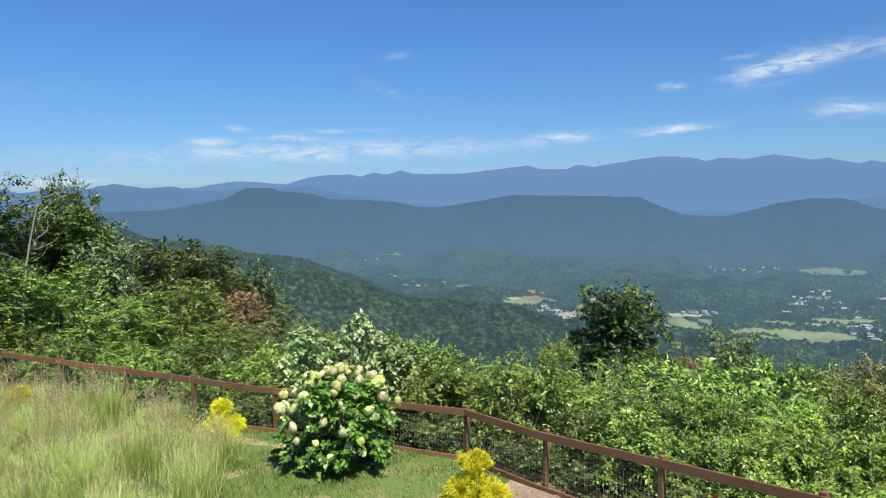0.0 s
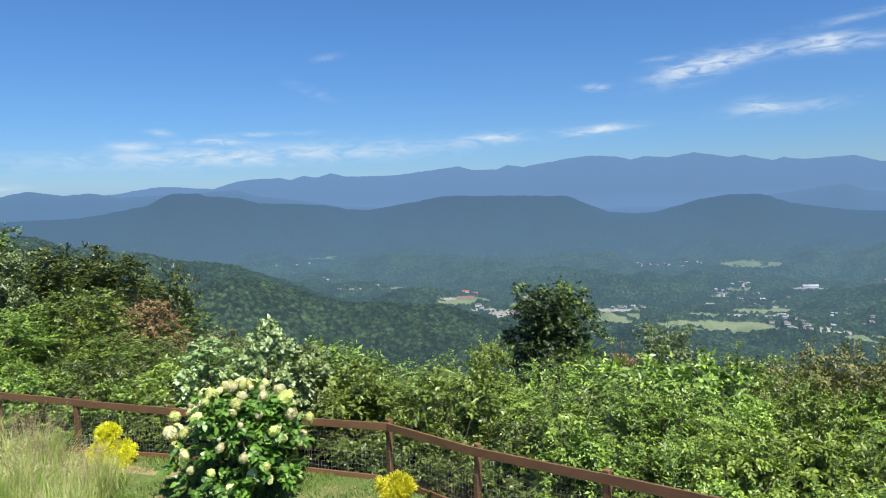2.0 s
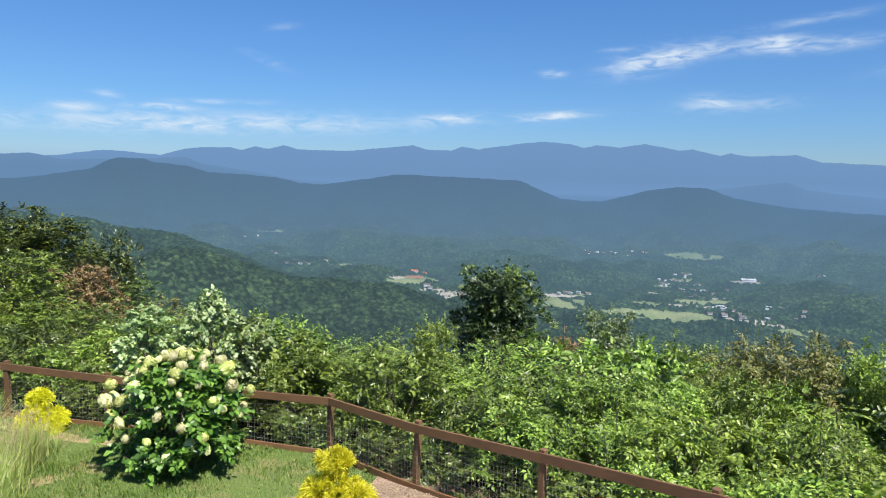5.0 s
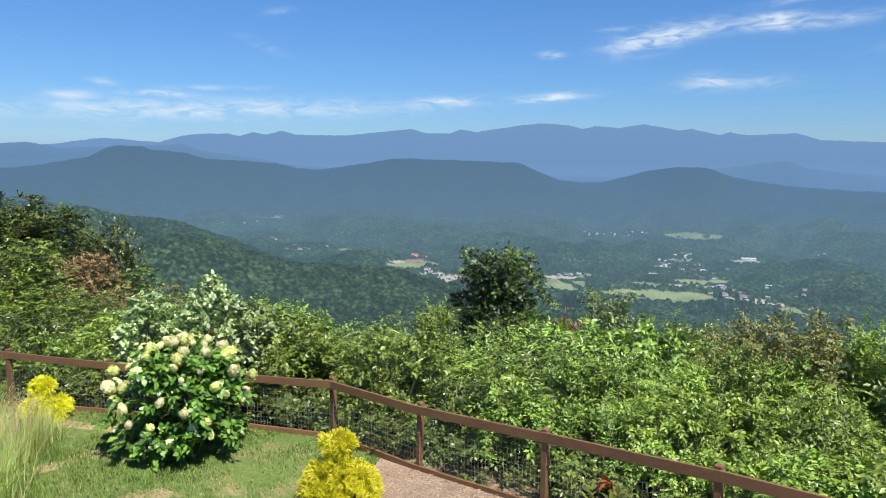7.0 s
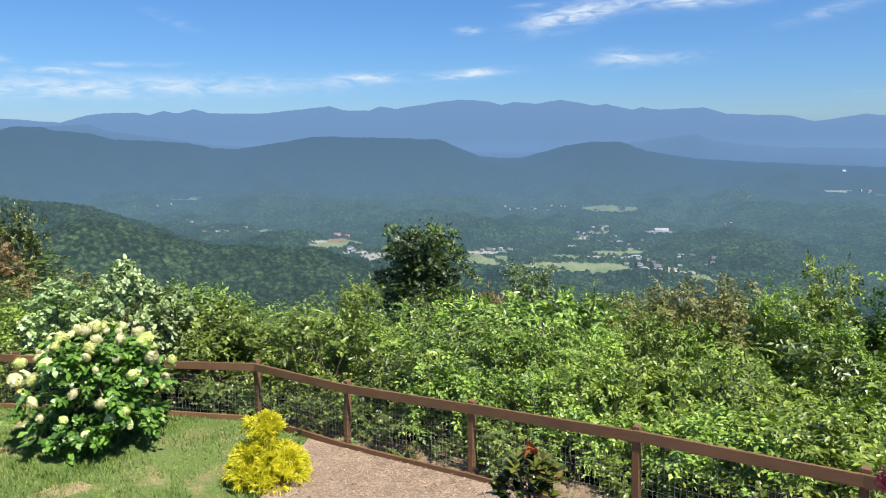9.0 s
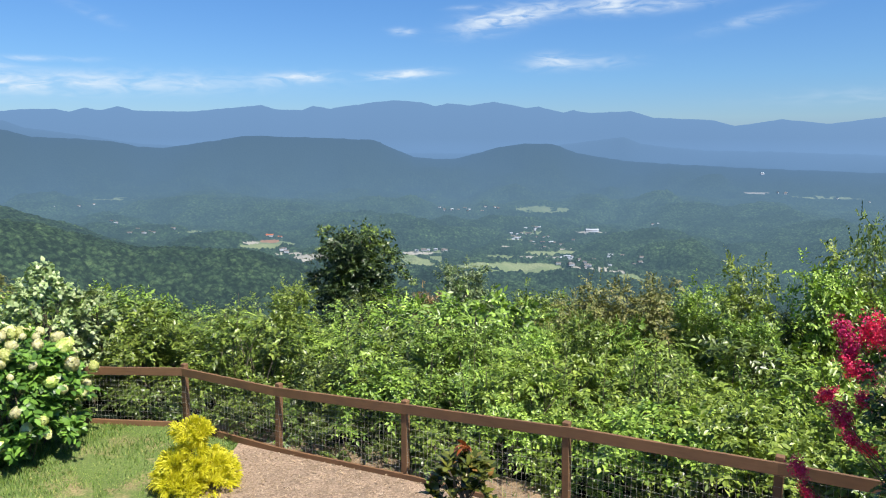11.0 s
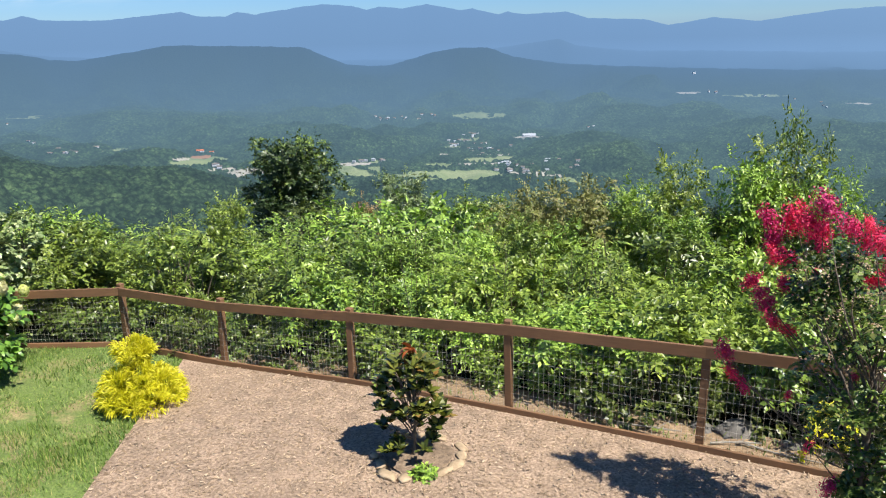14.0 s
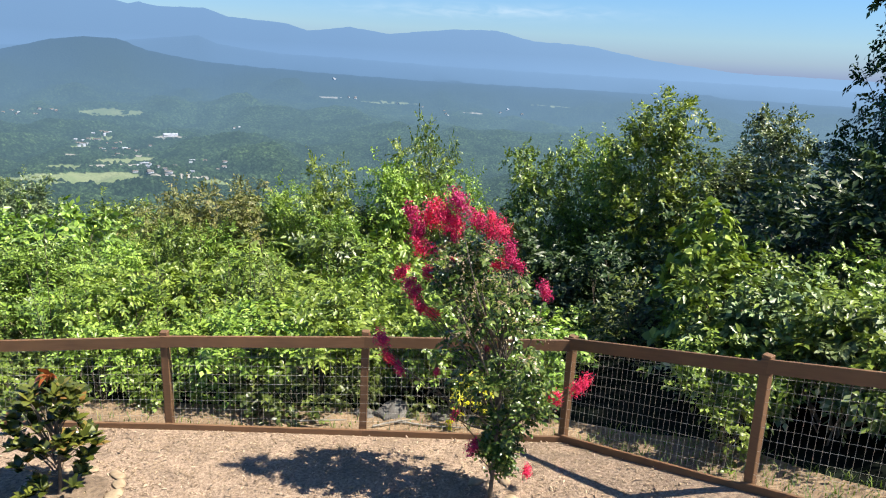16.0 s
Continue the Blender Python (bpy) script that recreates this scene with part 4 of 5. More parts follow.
tree(SILVERS[1], M_SILVER, -34.3, 15.5, -9.2, 2.2, "silvery leaved sapling above the flowering bush")
tree(SILVERS[1], M_SILVER, -26.7, 15.5, -10.2, 2.0, "silvery leaved sapling above the flowering bush", turn=40)
rng_s = random.Random(77)
for i in range(26):
    az = -33 + i * 2.65 + rng_s.uniform(-1, 1)
    if abs(az + 7) < 5:
        continue
    r = rng_s.uniform(13.5, 19)
    low = -12.9 + 1.3 * smooth(az, 8, 24) + 0.6 * smooth(-az, 20, 32)
    tree(rng_s.choice(SAPLINGS), rng_s.choice([M_SHRUB, M_BRIGHT, M_DARK, M_SHRUB]), az, r, float(low) + rng_s.uniform(-1.2, 0.5), rng_s.uniform(1.6, 2.6), "young broadleaf sapling rising from the bank", "sapling", "sapling", turn=rng_s.uniform(0, 360))
# the wooded shoulder at the far side of the yard
tree(TREES[0], M_DARK, -49.8, 42, 2.9, 2.0, "tall dark tree with a ragged top", turn=20)
tree(FINE_TREES[1], M_DARK, -50.6, 40, 0.6, 4.0, DARKG, turn=20)
tree(FINE_TREES[0], M_DARK, -49.4, 43, 1.7, 2.4, DARKG, turn=150)
tree(TREES[3], M_DARK, -48.2, 41, -0.3, 3.0, DARKG, turn=80)
tree(TREES[1], M_DARK, -55.5, 38, 2.6, 3.8, DARKG)
tree(TREES[2], M_SHRUB, -61.0, 36, 2.8, 5.0, GREEN, turn=120)
tree(FINE_TREES[2], M_PALE, -47.9, 33, -1.9, 2.4, "grey green tree with pale leaf backs")
tree(FINE_TREES[0], M_DARK, -43.4, 44, -1.7, 3.3, DARKG, turn=200)
tree(FINE_TREES[2], M_DARK, -45.6, 38, -2.4, 3.4, GREEN, turn=300)
tree(SAPLINGS[0], M_DARK, -37.7, 46, -3.9, 1.5, "narrow dark evergreen tree", turn=10)
tree(SAPLINGS[2], M_DARK, -36.0, 46, -3.5, 1.5, "narrow dark evergreen tree", turn=110)
tree(FINE_TREES[1], M_DARK, -40.6, 42, -2.8, 3.4, DARKG, turn=10)
tree(FINE_TREES[0], M_RUST, -38.2, 32, -6.0, 2.3, "rusty brown tree among green ones", turn=45)
tree(TREES[2], M_SHRUB, -43.0, 28, -5.0, 3.6, GREEN, turn=77)
tree(TREES[3], M_SHRUB, -51.5, 27, -3.4, 3.4, GREEN, turn=33)
tree(TREES[0], M_SHRUB, -57.0, 26, -2.6, 4.0, GREEN, turn=250)
tree(TREES[1], M_SHRUB, -47.0, 26, -6.0, 3.4, GREEN, turn=150)
tree(TREES[3], M_DARK, -36.0, 38, -7.2, 3.0, DARKG, turn=15)
tree(TREES[1], M_SHRUB, -40.0, 25, -8.4, 3.0, GREEN, turn=210)


def dead_tree(az, r, el_top):
    """A bare bleached tree, leaning."""
    x, y = polar(az, r)
    z = ground_at(x, y)
    tall = EYE + r * math.tan(radians(el_top)) - z
    rng = np.random.default_rng(61)
    top = np.array([1.2, 0.3, tall])
    wood = [limb(rng, (0, 0, -0.3), top, 0.09, 0.015, 0.04, 8)]
    for i in range(16):
        u = rng.uniform(0.4, 0.97)
        a = top * u
        wood.append(limb(rng, a, a + np.array([rng.normal(0, 0.8), rng.normal(0, 0.8), rng.uniform(0.3, 1.3)]), 0.022, 0.004, 0.15))
    root = new("dead_tree")
    part_mesh("trunk", raw_mesh("trunk", *one_wood(wood)), M_PALEBARK, root)
    root.matrix_basis = pose(x, y, z)
    tagged(root, "bleached leafless dead tree leaning among green crowns", "tree")


dead_tree(-53.4, 34, 2.2)


def sumac(az, r, el_top, count, reach, seed, mat):
    """A thicket stem with a rosette of long feathered leaves."""
    x, y = polar(az, r)
    z = ground_at(x, y)
    tall = EYE + r * math.tan(radians(el_top)) - z
    rng = np.random.default_rng(seed)
    root = new("sumac")
    sets = []
    for i in range(count):
        a, rise = rng.uniform(0, 2 * math.pi), rng.uniform(0.1, 0.9)
        start = np.array([0, 0, tall - 0.45 - rng.uniform(0, 0.5)])
        t = np.linspace(0, 1, 13)[:, None]
        out = np.array([math.cos(a), math.sin(a), 0])
        spine = start + out * reach * t + np.array([0, 0, 1.0]) * (rise * t - (0.35 + rise * 0.75) * t**2) * reach
        sets.append(tube(spine, np.linspace(0.006, 0.002, 13), 3))
        side = np.array([-math.sin(a), math.cos(a), 0])
        for sign in (-1, 1):
            at = spine[1:]
            way = unit(side * sign + out * 0.45 + np.array([0, 0, -0.25]))
            size = (0.13 * np.sin(np.linspace(0.5, 2.7, 12)) + 0.03)[:, None]
            w = unit(np.cross(way, np.array([0, 0, 1.0]))) * size * 0.16
            pts = np.stack([at, at + way * size * 0.45 + w, at + way * size, at + way * size * 0.45 - w], 1).reshape(-1, 3)
            f = np.array([[0, 1, 2], [0, 2, 3]])
            sets.append((pts, (np.arange(12)[:, None, None] * 4 + f).reshape(-1, 3)))
    part_mesh("crown", raw_mesh("crown", *join(*sets)), mat, root)
    part_mesh("trunk", raw_mesh("trunk", *limb(rng, (0, 0, -0.3), (0, 0, tall - 0.4), 0.03, 0.012)), M_BARK, root)
    root.matrix_basis = pose(x, y, z)
    tagged(root, "wild sumac with long feathered green leaves", "shrub")


for i, (az, r, el) in enumerate([(-20.0, 16.5, -11.6), (-17.4, 16, -11.1), (-15.0, 17, -11.4), (-22.5, 16, -12.0), (-24.8, 17, -11.0), (3.5, 14.0, -14.2), (-13.5, 15, -12.6), (17.5, 14, -13.0), (-40.5, 21, -9.4), (-47.0, 22, -8.8)]):
    sumac(az, r, el, 15, 0.75, 500 + i, M_BRIGHT if i % 3 else M_SHRUB)
sumac(8.6, 12.6, -14.8, 8, 0.6, 520, M_DARK)

# ---------------------------------------------------------------- garden plants


def hydrangea():
    x, y = -6.72, 10.75
    z = float(yard(np.array(x), np.array(y)))
    root = new("hydrangea")
    rng = np.random.default_rng(12)
    cs = clumps(rng, 135, 1.0, 0.08, 1.75, 0.9)
    cs[:, :2] *= np.interp(cs[:, 2], [0.1, 0.5, 1.0, 1.8], [0.85, 0.98, 1.0, 0.95])[:, None]
    part_mesh("crown", raw_mesh("crown", *crown(rng, cs, 0.24, 40, 0.125, 0.62, 0.6, 0.2, 0.75, False, 0.4, 0.3)), M_HYDRANGEA, root)
    wood = [limb(rng, (rng.normal(0, 0.1), rng.normal(0, 0.1), -0.2), p, 0.014, 0.005) for p in cs[::6]]
    part_mesh("trunk", raw_mesh("trunk", *one_wood(wood)), M_BARK, root)
    heads = []
    for i in range(6):
        k = 420
        way = unit(rng.normal(0, 1, (k, 3)))
        taper = 1 - 0.35 * np.clip(way[:, 2:], 0, 1)
        at = way * np.array([0.1, 0.1, 0.115]) * rng.uniform(0.92, 1.03, (k, 1)) * np.concatenate([taper, taper, np.ones((k, 1))], 1)
        me = raw_mesh("flower_head", *leaves(rng, at, way * 3.2, 0.052, 0.95, 0.04, 0.0))
        me.materials.append(M_WHITE if i % 3 else M_LIME)
        heads.append(me)
    # large heads crown the arching top and hang down the flanks, few show on the front
    for i in range(72):
        u = 1 - 1.7 * ((i + 0.5) / 72) ** 1.6
        ang = i * 2.39996 + rng.uniform(-0.4, 0.4)
        ring = math.sqrt(max(0.0, 1 - abs(u) ** 2.2)) * rng.uniform(0.84, 1.1) * (0.84 if u < -0.2 else 1)
        s = rng.uniform(0.45, 1.12) * (1 if u > 0.1 else 0.8)
        ob = part_mesh("flower_head", heads[i % 6], M_WHITE, root, "cream white flower head" if i == 0 else "")
        ob.matrix_basis = pose(1.14 * ring * math.cos(ang), 1.14 * ring * math.sin(ang), 1.02 + 0.9 * u, rng.uniform(-50, 50), rng.uniform(-50, 50), rng.uniform(0, 360)) @ Matrix.Diagonal((s * rng.uniform(0.8, 1.15), s * rng.uniform(0.8, 1.1), s * rng.uniform(0.8, 1.3), 1))
    root.matrix_basis = pose(x, y, z)
    tagged(root, "rounded hydrangea bush covered with cream white flower heads", "bush")


hydrangea()


def golden_bush(x, y, wide, tall, seed):
    """A mop of golden hanging threads in two or three tiers."""
    z = float(yard(np.array(x), np.array(y)))
    rng = np.random.default_rng(seed)
    root = new("golden_shrub")
    # mounded balls: a broad skirt, shoulders, a waist and a rounded head
    balls = [(0.0, 0.0, 0.86, 0.15), (-0.1, 0.03, 0.81, 0.14), (0.1, -0.04, 0.79, 0.14), (0.0, 0.09, 0.77, 0.13), (0.01, -0.11, 0.76, 0.13), (0.0, 0.0, 0.6, 0.14), (0.03, -0.07, 0.56, 0.12)]
    for i in range(10):
        t = i * 0.628 + seed
        balls.append((0.3 * math.cos(t), 0.3 * math.sin(t), rng.uniform(0.14, 0.26), rng.uniform(0.15, 0.2)))
    for i in range(6):
        t = i * 1.047 + seed * 2
        balls.append((0.23 * math.cos(t), 0.23 * math.sin(t), rng.uniform(0.33, 0.44), rng.uniform(0.13, 0.16)))
    balls = np.array(balls)
    # sprays of threads that fan out from each ball
    fans, per = 760, 18
    pick = np.repeat(rng.choice(len(balls), fans, p=balls[:, 3] ** 2 / (balls[:, 3] ** 2).sum()), per)
    stem = unit(rng.normal(0, 1, (fans, 3)) + np.array([0, 0, 0.3]))
    deep = rng.uniform(0.62, 1.0, (fans, 1))
    k = fans * per
    way = unit(np.repeat(stem, per, 0) + rng.normal(0, 0.16, (k, 3)))
    at = (balls[pick, :3] + way * balls[pick, 3:] * np.repeat(deep, per, 0) * np.array([1, 1, 0.9])) * np.array([wide, wide, tall])
    at[:, 2] = np.maximum(at[:, 2], 0.02)
    way = unit(way + rng.normal(0, 0.3, (k, 3)) + np.array([0, 0, 0.25]))
    side = unit(np.cross(way, rng.normal(0, 1, (k, 3)))) * 0.0062
    s = rng.uniform(0.06, 0.13, k)[:, None]
    tip = at + way * s + np.array([0, 0, -0.3]) * s
    mid = at + way * s * 0.6
    pts = np.stack([at - side, at + side, mid + side, tip, mid - side], 1).reshape(-1, 3)
    f = np.array([[0, 1, 2], [0, 2, 4], [4, 2, 3]])
    part_mesh("crown", raw_mesh("crown", pts, (np.arange(k)[:, None, None] * 5 + f).reshape(-1, 3)), M_GOLD, root)
    part_mesh("trunk", raw_mesh("trunk", *limb(rng, (0, 0, -0.1), (0.02, 0.01, tall * 0.7), 0.03, 0.008)), M_BARK, root)
    root.matrix_basis = pose(x, y, z)
    return tagged(root, "golden yellow thread leaf cypress shrub", "shrub", "golden shrubs")


golden_bush(-3.52, 9.62, 1.26, 1.06, 1)
golden_bush(-10.1, 11.5, 1.0, 0.82, 2)
golden_bush(-15.2, 10.6, 1.1, 0.9, 3)


def magnolia():
    x, y = 0.21, 7.6
    z = float(yard(np.array(x), np.array(y)))
    root = new("magnolia")
    rng = np.random.default_rng(5)
    tips = clumps(rng, 100, 0.39, 0.12, 1.26, 0.9)
    k = 8
    at = np.repeat(tips, k, 0)
    ang = np.tile(np.arange(k) * 2.4, len(tips)) + np.repeat(rng.uniform(0, 6, len(tips)), k)
    along = unit(np.stack([np.cos(ang), np.sin(ang), rng.uniform(0.2, 1.2, len(at))], 1) + unit(at * np.array([1, 1, 0])) * 0.5)
    normal = unit(np.array([0, 0, 1.0]) - along * along[:, 2:] + rng.normal(0, 0.15, (len(at), 3)))
    part_mesh("crown", raw_mesh("crown", *blades(at, along, normal, rng.uniform(0.1, 0.17, (len(at), 1)), 0.55, 0.14)), M_GLOSSY, root)
    part_mesh("trunk", raw_mesh("trunk", *limb(rng, (0, 0, -0.1), (0.02, 0, 1.25), 0.022, 0.008, 0.03, 7)), M_BARK, root)
    for p in tips[::3]:
        part_mesh("branch", raw_mesh("branch", *limb(rng, (0, 0, p[2] * 0.6), p, 0.009, 0.004)), M_BARK, root)
    tuft = unit(rng.normal(0, 1, (14, 3)) + np.array([0, 0, 1.2]))
    part_mesh("young_shoot", raw_mesh("young_shoot", *leaves(rng, tuft * 0.06 + np.array([0.0, 0.0, 1.33]), tuft, 0.12, 0.45)), M_RED, root, "red young leaves at the top")
    root.matrix_basis = pose(x, y, z)
    tagged(root, "young glossy magnolia planted in the mulch", "shrub")
    rng2 = random.Random(3)
    for i in range(13):
        a = math.radians(i * 27.5 + rng2.uniform(-6, 6))
        bm = bmesh.new()
        bmesh.ops.create_icosphere(bm, subdivisions=2, radius=1)
        sx, sy, sz = rng2.uniform(0.06, 0.15), rng2.uniform(0.05, 0.09), rng2.uniform(0.02, 0.035)
        for v in bm.verts:
            k = 1 + 0.45 * noise.noise(v.co * 1.3 + Vector((i * 3.1, 0, 0)))
            v.co = Vector((v.co.x * sx * k, v.co.y * sy * k, v.co.z * sz * k))
        ob = part("edging_stone", bm, M_STONE, None, "", True)
        ob.matrix_basis = pose(x + 0.08 + rng2.uniform(0.42, 0.54) * math.cos(a), y - 0.05 + rng2.uniform(0.4, 0.5) * math.sin(a), z + 0.045, 0, 0, math.degrees(a) + 90)
        tagged(ob, "pale rounded field stone edging the planting hole", "stone", "stones round the magnolia")
    bm = bmesh.new()
    bmesh.ops.create_circle(bm, cap_ends=True, radius=0.4, segments=36)
    for v in bm.verts:
        v.co *= 1 + 0.22 * noise.noise(v.co * 5.0)
    ob = part("planting_hole", bm, M_SOIL)
    ob.matrix_basis = pose(x + 0.08, y - 0.03, z + 0.055)
    tagged(ob, "ring of dark bare soil", "", "", "structure")


magnolia()


def crape_myrtle():
    x, y = 4.2, 5.5
    z = float(yard(np.array(x), np.array(y)))
    root = new("crape_myrtle")
    rng = np.random.default_rng(77)
    # vase shaped: bare foot, widest at two thirds, thin towards the top
    high = rng.uniform(0.4, 2.85, 190)
    reach = np.interp(high, [0.4, 0.7, 1.0, 1.35, 1.75, 2.2, 2.7, 2.9], [0.08, 0.16, 0.32, 0.5, 0.58, 0.5, 0.32, 0.2]) * rng.uniform(0.1, 1.0, 190) ** 0.5
    ang = rng.uniform(0, 2 * math.pi, 190)
    cs = np.stack([reach * np.cos(ang), reach * np.sin(ang), high], 1)
    cs[:, :2] += np.outer(np.interp(high, [0, 1.0, 1.8, 2.8], [0, 0.1, -0.04, -0.42]), [0.79, -0.61])
    part_mesh("crown", raw_mesh("crown", *crown(rng, cs, 0.14, 48, 0.056, 0.55)), M_CRAPE, root)
    part_mesh("seed_spray", raw_mesh("seed_spray", *crown(rng, cs[cs[:, 2] > 1.75], 0.17, 24, 0.026, 0.6)), M_SEED, root, "dry brown seed spray")
    wood = [limb(rng, (0, 0, -0.2), (0.05, 0.0, 1.6), 0.028, 0.014, 0.03, 7)]
    for p in cs[::12]:
        wood.append(limb(rng, (0, 0, max(0.3, p[2] * 0.5)), p, 0.012, 0.004))
    blooms = []
    for i in range(3):
        k = 620
        way = unit(rng.normal(0, 1, (k, 3)))
        at = way * np.array([0.1, 0.1, 0.16]) * rng.uniform(0.4, 1.15, (k, 1)) * (1 + 0.4 * np.sin(way[:, :1] * 7 + i) * np.cos(way[:, 1:2] * 6 - i))
        blooms.append(raw_mesh("bloom", *leaves(rng, at, way, 0.024, 0.9, 0.3, 0.0, True)))
    # sprays of blossom on three sides of the crown: sideways, height, size
    R, F = Vector((0.79, -0.61, 0)), Vector((0.61, 0.79, 0))
    sprays = [(-0.5, 3.3, 0.9), (-0.76, 3.12, 0.95), (-0.95, 3.12, 0.8), (-0.63, 3.14, 0.75), (-0.89, 2.95, 0.9), (-0.85, 2.83, 0.7), (-0.77, 2.73, 0.85), (-0.56, 2.93, 0.6), (-0.52, 3.06, 0.85), (-0.31, 3.08, 0.8),
              (-0.18, 3.17, 0.55), (-0.14, 3.03, 0.85), (-0.05, 2.92, 0.65), (0.02, 2.79, 0.8), (0.09, 2.69, 0.75), (-0.09, 2.59, 0.7), (0.4, 2.38, 0.7), (-1.08, 2.45, 0.8), (-0.96, 2.4, 0.6), (-0.91, 2.28, 0.8),
              (-0.83, 2.19, 0.65), (-0.72, 2.08, 0.6), (-0.79, 2.48, 0.65), (-0.54, 2.62, 0.5), (-1.26, 1.71, 0.75), (-1.14, 1.6, 0.65), (-1.03, 1.48, 0.55), (-0.66, 1.37, 0.35), (0.85, 1.45, 0.9), (0.62, 1.17, 0.75)]
    sprays += [(-0.21, 0.7, 0.65), (-0.44, 0.88, 0.55), (0.39, 0.29, 0.55), (-0.13, 1.73, 0.35)]
    for i, (side, high, size) in enumerate(sprays):
        spot = R * side + F * rng.uniform(-0.22, 0.22)
        ob = part_mesh("bloom", blooms[i % 3], M_PINK, root, "crimson blossom spray" if i == 0 else "")
        tagged(ob, kind="stuff")
        ob.matrix_basis = pose(spot.x, spot.y, high, rng.uniform(-60, 60), rng.uniform(-60, 60), rng.uniform(0, 360)) @ Matrix.Diagonal((size * rng.uniform(0.75, 1.1), size * rng.uniform(0.75, 1.1), size * 1.05, 1))
        wood.append(limb(rng, (0, 0, max(0.3, high * 0.55)), (spot.x, spot.y, high), 0.009, 0.003))
    part_mesh("trunk", raw_mesh("trunk", *wood[0]), M_BARK, root)
    for w in wood[1:]:
        part_mesh("branch", raw_mesh("branch", *w), M_BARK, root)
    root.matrix_basis = pose(x, y, z)
    tagged(root, "crape myrtle in crimson bloom with glossy leaves", "tree")


crape_myrtle()


def tall_grass(x, y, tall, count, seed):
    z = float(yard(np.array(x), np.array(y)))
    rng = np.random.default_rng(seed)
    k = count
    ang, lean = rng.uniform(0, 2 * math.pi, k), rng.uniform(0.05, 0.75, k)
    base = np.stack([rng.normal(0, 0.16, k), rng.normal(0, 0.16, k), np.zeros(k)], 1)
    way = np.stack([np.cos(ang), np.sin(ang), np.zeros(k)], 1)
    s = (tall * rng.uniform(0.55, 1.1, k))[:, None]
    side = np.stack([-np.sin(ang), np.cos(ang), np.zeros(k)], 1) * 0.005
    rows = []
    for u, w in ((0, 1.0), (0.55, 0.9), (1.0, 0.1)):
        p = base + way * lean[:, None] * s * u**1.8 + np.array([0, 0, 1.0]) * s * (u - 0.35 * lean[:, None] * u**2)
        rows += [p - side * w, p + side * w]
    pts = np.stack(rows, 1).reshape(-1, 3)
    q = np.array([[0, 1, 3], [0, 3, 2], [2, 3, 5], [2, 5, 4]])
    root = new("grass_clump")
    part_mesh("foliage", raw_mesh("foliage", pts, (np.arange(k)[:, None, None] * 6 + q).reshape(-1, 3)), M_TALL, root)
    # feathery seed stalks
    j = max(6, count // 22)
    sets = []
    for i in range(j):
        a, t = rng.uniform(0, 2 * math.pi), tall * rng.uniform(1.0, 1.4)
        b = np.array([rng.normal(0, 0.14), rng.normal(0, 0.14), 0])
        tip = b + np.array([math.cos(a) * t * 0.28, math.sin(a) * t * 0.28, t])
        sets.append(limb(rng, b, tip, 0.003, 0.0015, 0.04, 4))
        at = tip + (b - tip) * rng.uniform(0, 0.2, (9, 1))
        sets.append(leaves(rng, at, rng.normal(0, 1, (9, 3)), 0.06, 0.12))
    part_mesh("plume", raw_mesh("plume", *join(*sets)), M_DRY, root, "straw coloured seed stalks")
    root.matrix_basis = pose(x, y, z)
    return tagged(root, "clump of tall arching ornamental grass", "grass", "ornamental grass clumps")


def grasses():
    rng = random.Random(21)
    for i in range(96):
        x, y = rng.uniform(-16.5, -7.9), rng.uniform(6.4, 11.2)
        if y > 8.6 and -44.5 < math.degrees(math.atan2(x, y)) < -38.3 or (y > 10.2 and x > -10):
            continue
        tall_grass(x, y, rng.uniform(0.75, 1.15), 520, 400 + i)
    for i, (x, y) in enumerate([(-9.3, 10.3), (-9.1, 9.8), (-8.9, 9.3), (-9.6, 9.9)]):
        tall_grass(x, y, 0.7, 620, 520 + i)


grasses()


def lawn_blades():
    rng = np.random.default_rng(8)
    k = 120000
    x, y = rng.uniform(-10.5, EDGE_X, k), rng.uniform(6.0, 12.0, k)
    keep = inside_fence(x, y, 0.1) & (fbm(x * 0.9, y * 0.9, 3, 41) > -0.1 + 0.16 * rng.uniform(-1, 1, k))
    x, y = x[keep], y[keep]
    k = len(x)
    base = np.stack([x, y, yard(x, y) + 0.01], 1)
    ang = rng.uniform(0, 2 * math.pi, k)
    side = np.stack([-np.sin(ang), np.cos(ang), np.zeros(k)], 1) * 0.0065
    tall = rng.uniform(0.03, 0.075, k) * (1 + 1.3 * np.clip(fbm(x * 1.7, y * 1.7, 3, 47) * 2, -0.4, 1))
    tip = base + np.stack([np.cos(ang) * 0.04, np.sin(ang) * 0.04, tall], 1)
    pts = np.stack([base - side, base + side, tip], 1).reshape(-1, 3)
    ob = part_mesh("lawn_grass", raw_mesh("lawn_grass", pts, np.arange(k * 3).reshape(-1, 3)), M_GRASS)
    tagged(ob, "short green lawn grass with dry patches", "grass", "", "stuff")


lawn_blades()


def mulch_chips():
    rng = np.random.default_rng(18)
    k = 26000
    x, y = rng.uniform(EDGE_X, 6.4, k), rng.uniform(4.2, 11.0, k)
    keep = inside_fence(x, y, 0.1)
    x, y = x[keep], y[keep]
    at = np.stack([x, y, yard(x, y) + 0.04], 1)
    out = np.zeros_like(at) + np.array([0, 0, 1.4])
    ob = part_mesh("mulch_chips", raw_mesh("mulch_chips", *leaves(rng, at, out, 0.05, 0.3, 0.12, 0.0)), M_CHIP)
    tagged(ob, "scattered shredded bark chips", "mulch", "", "stuff")


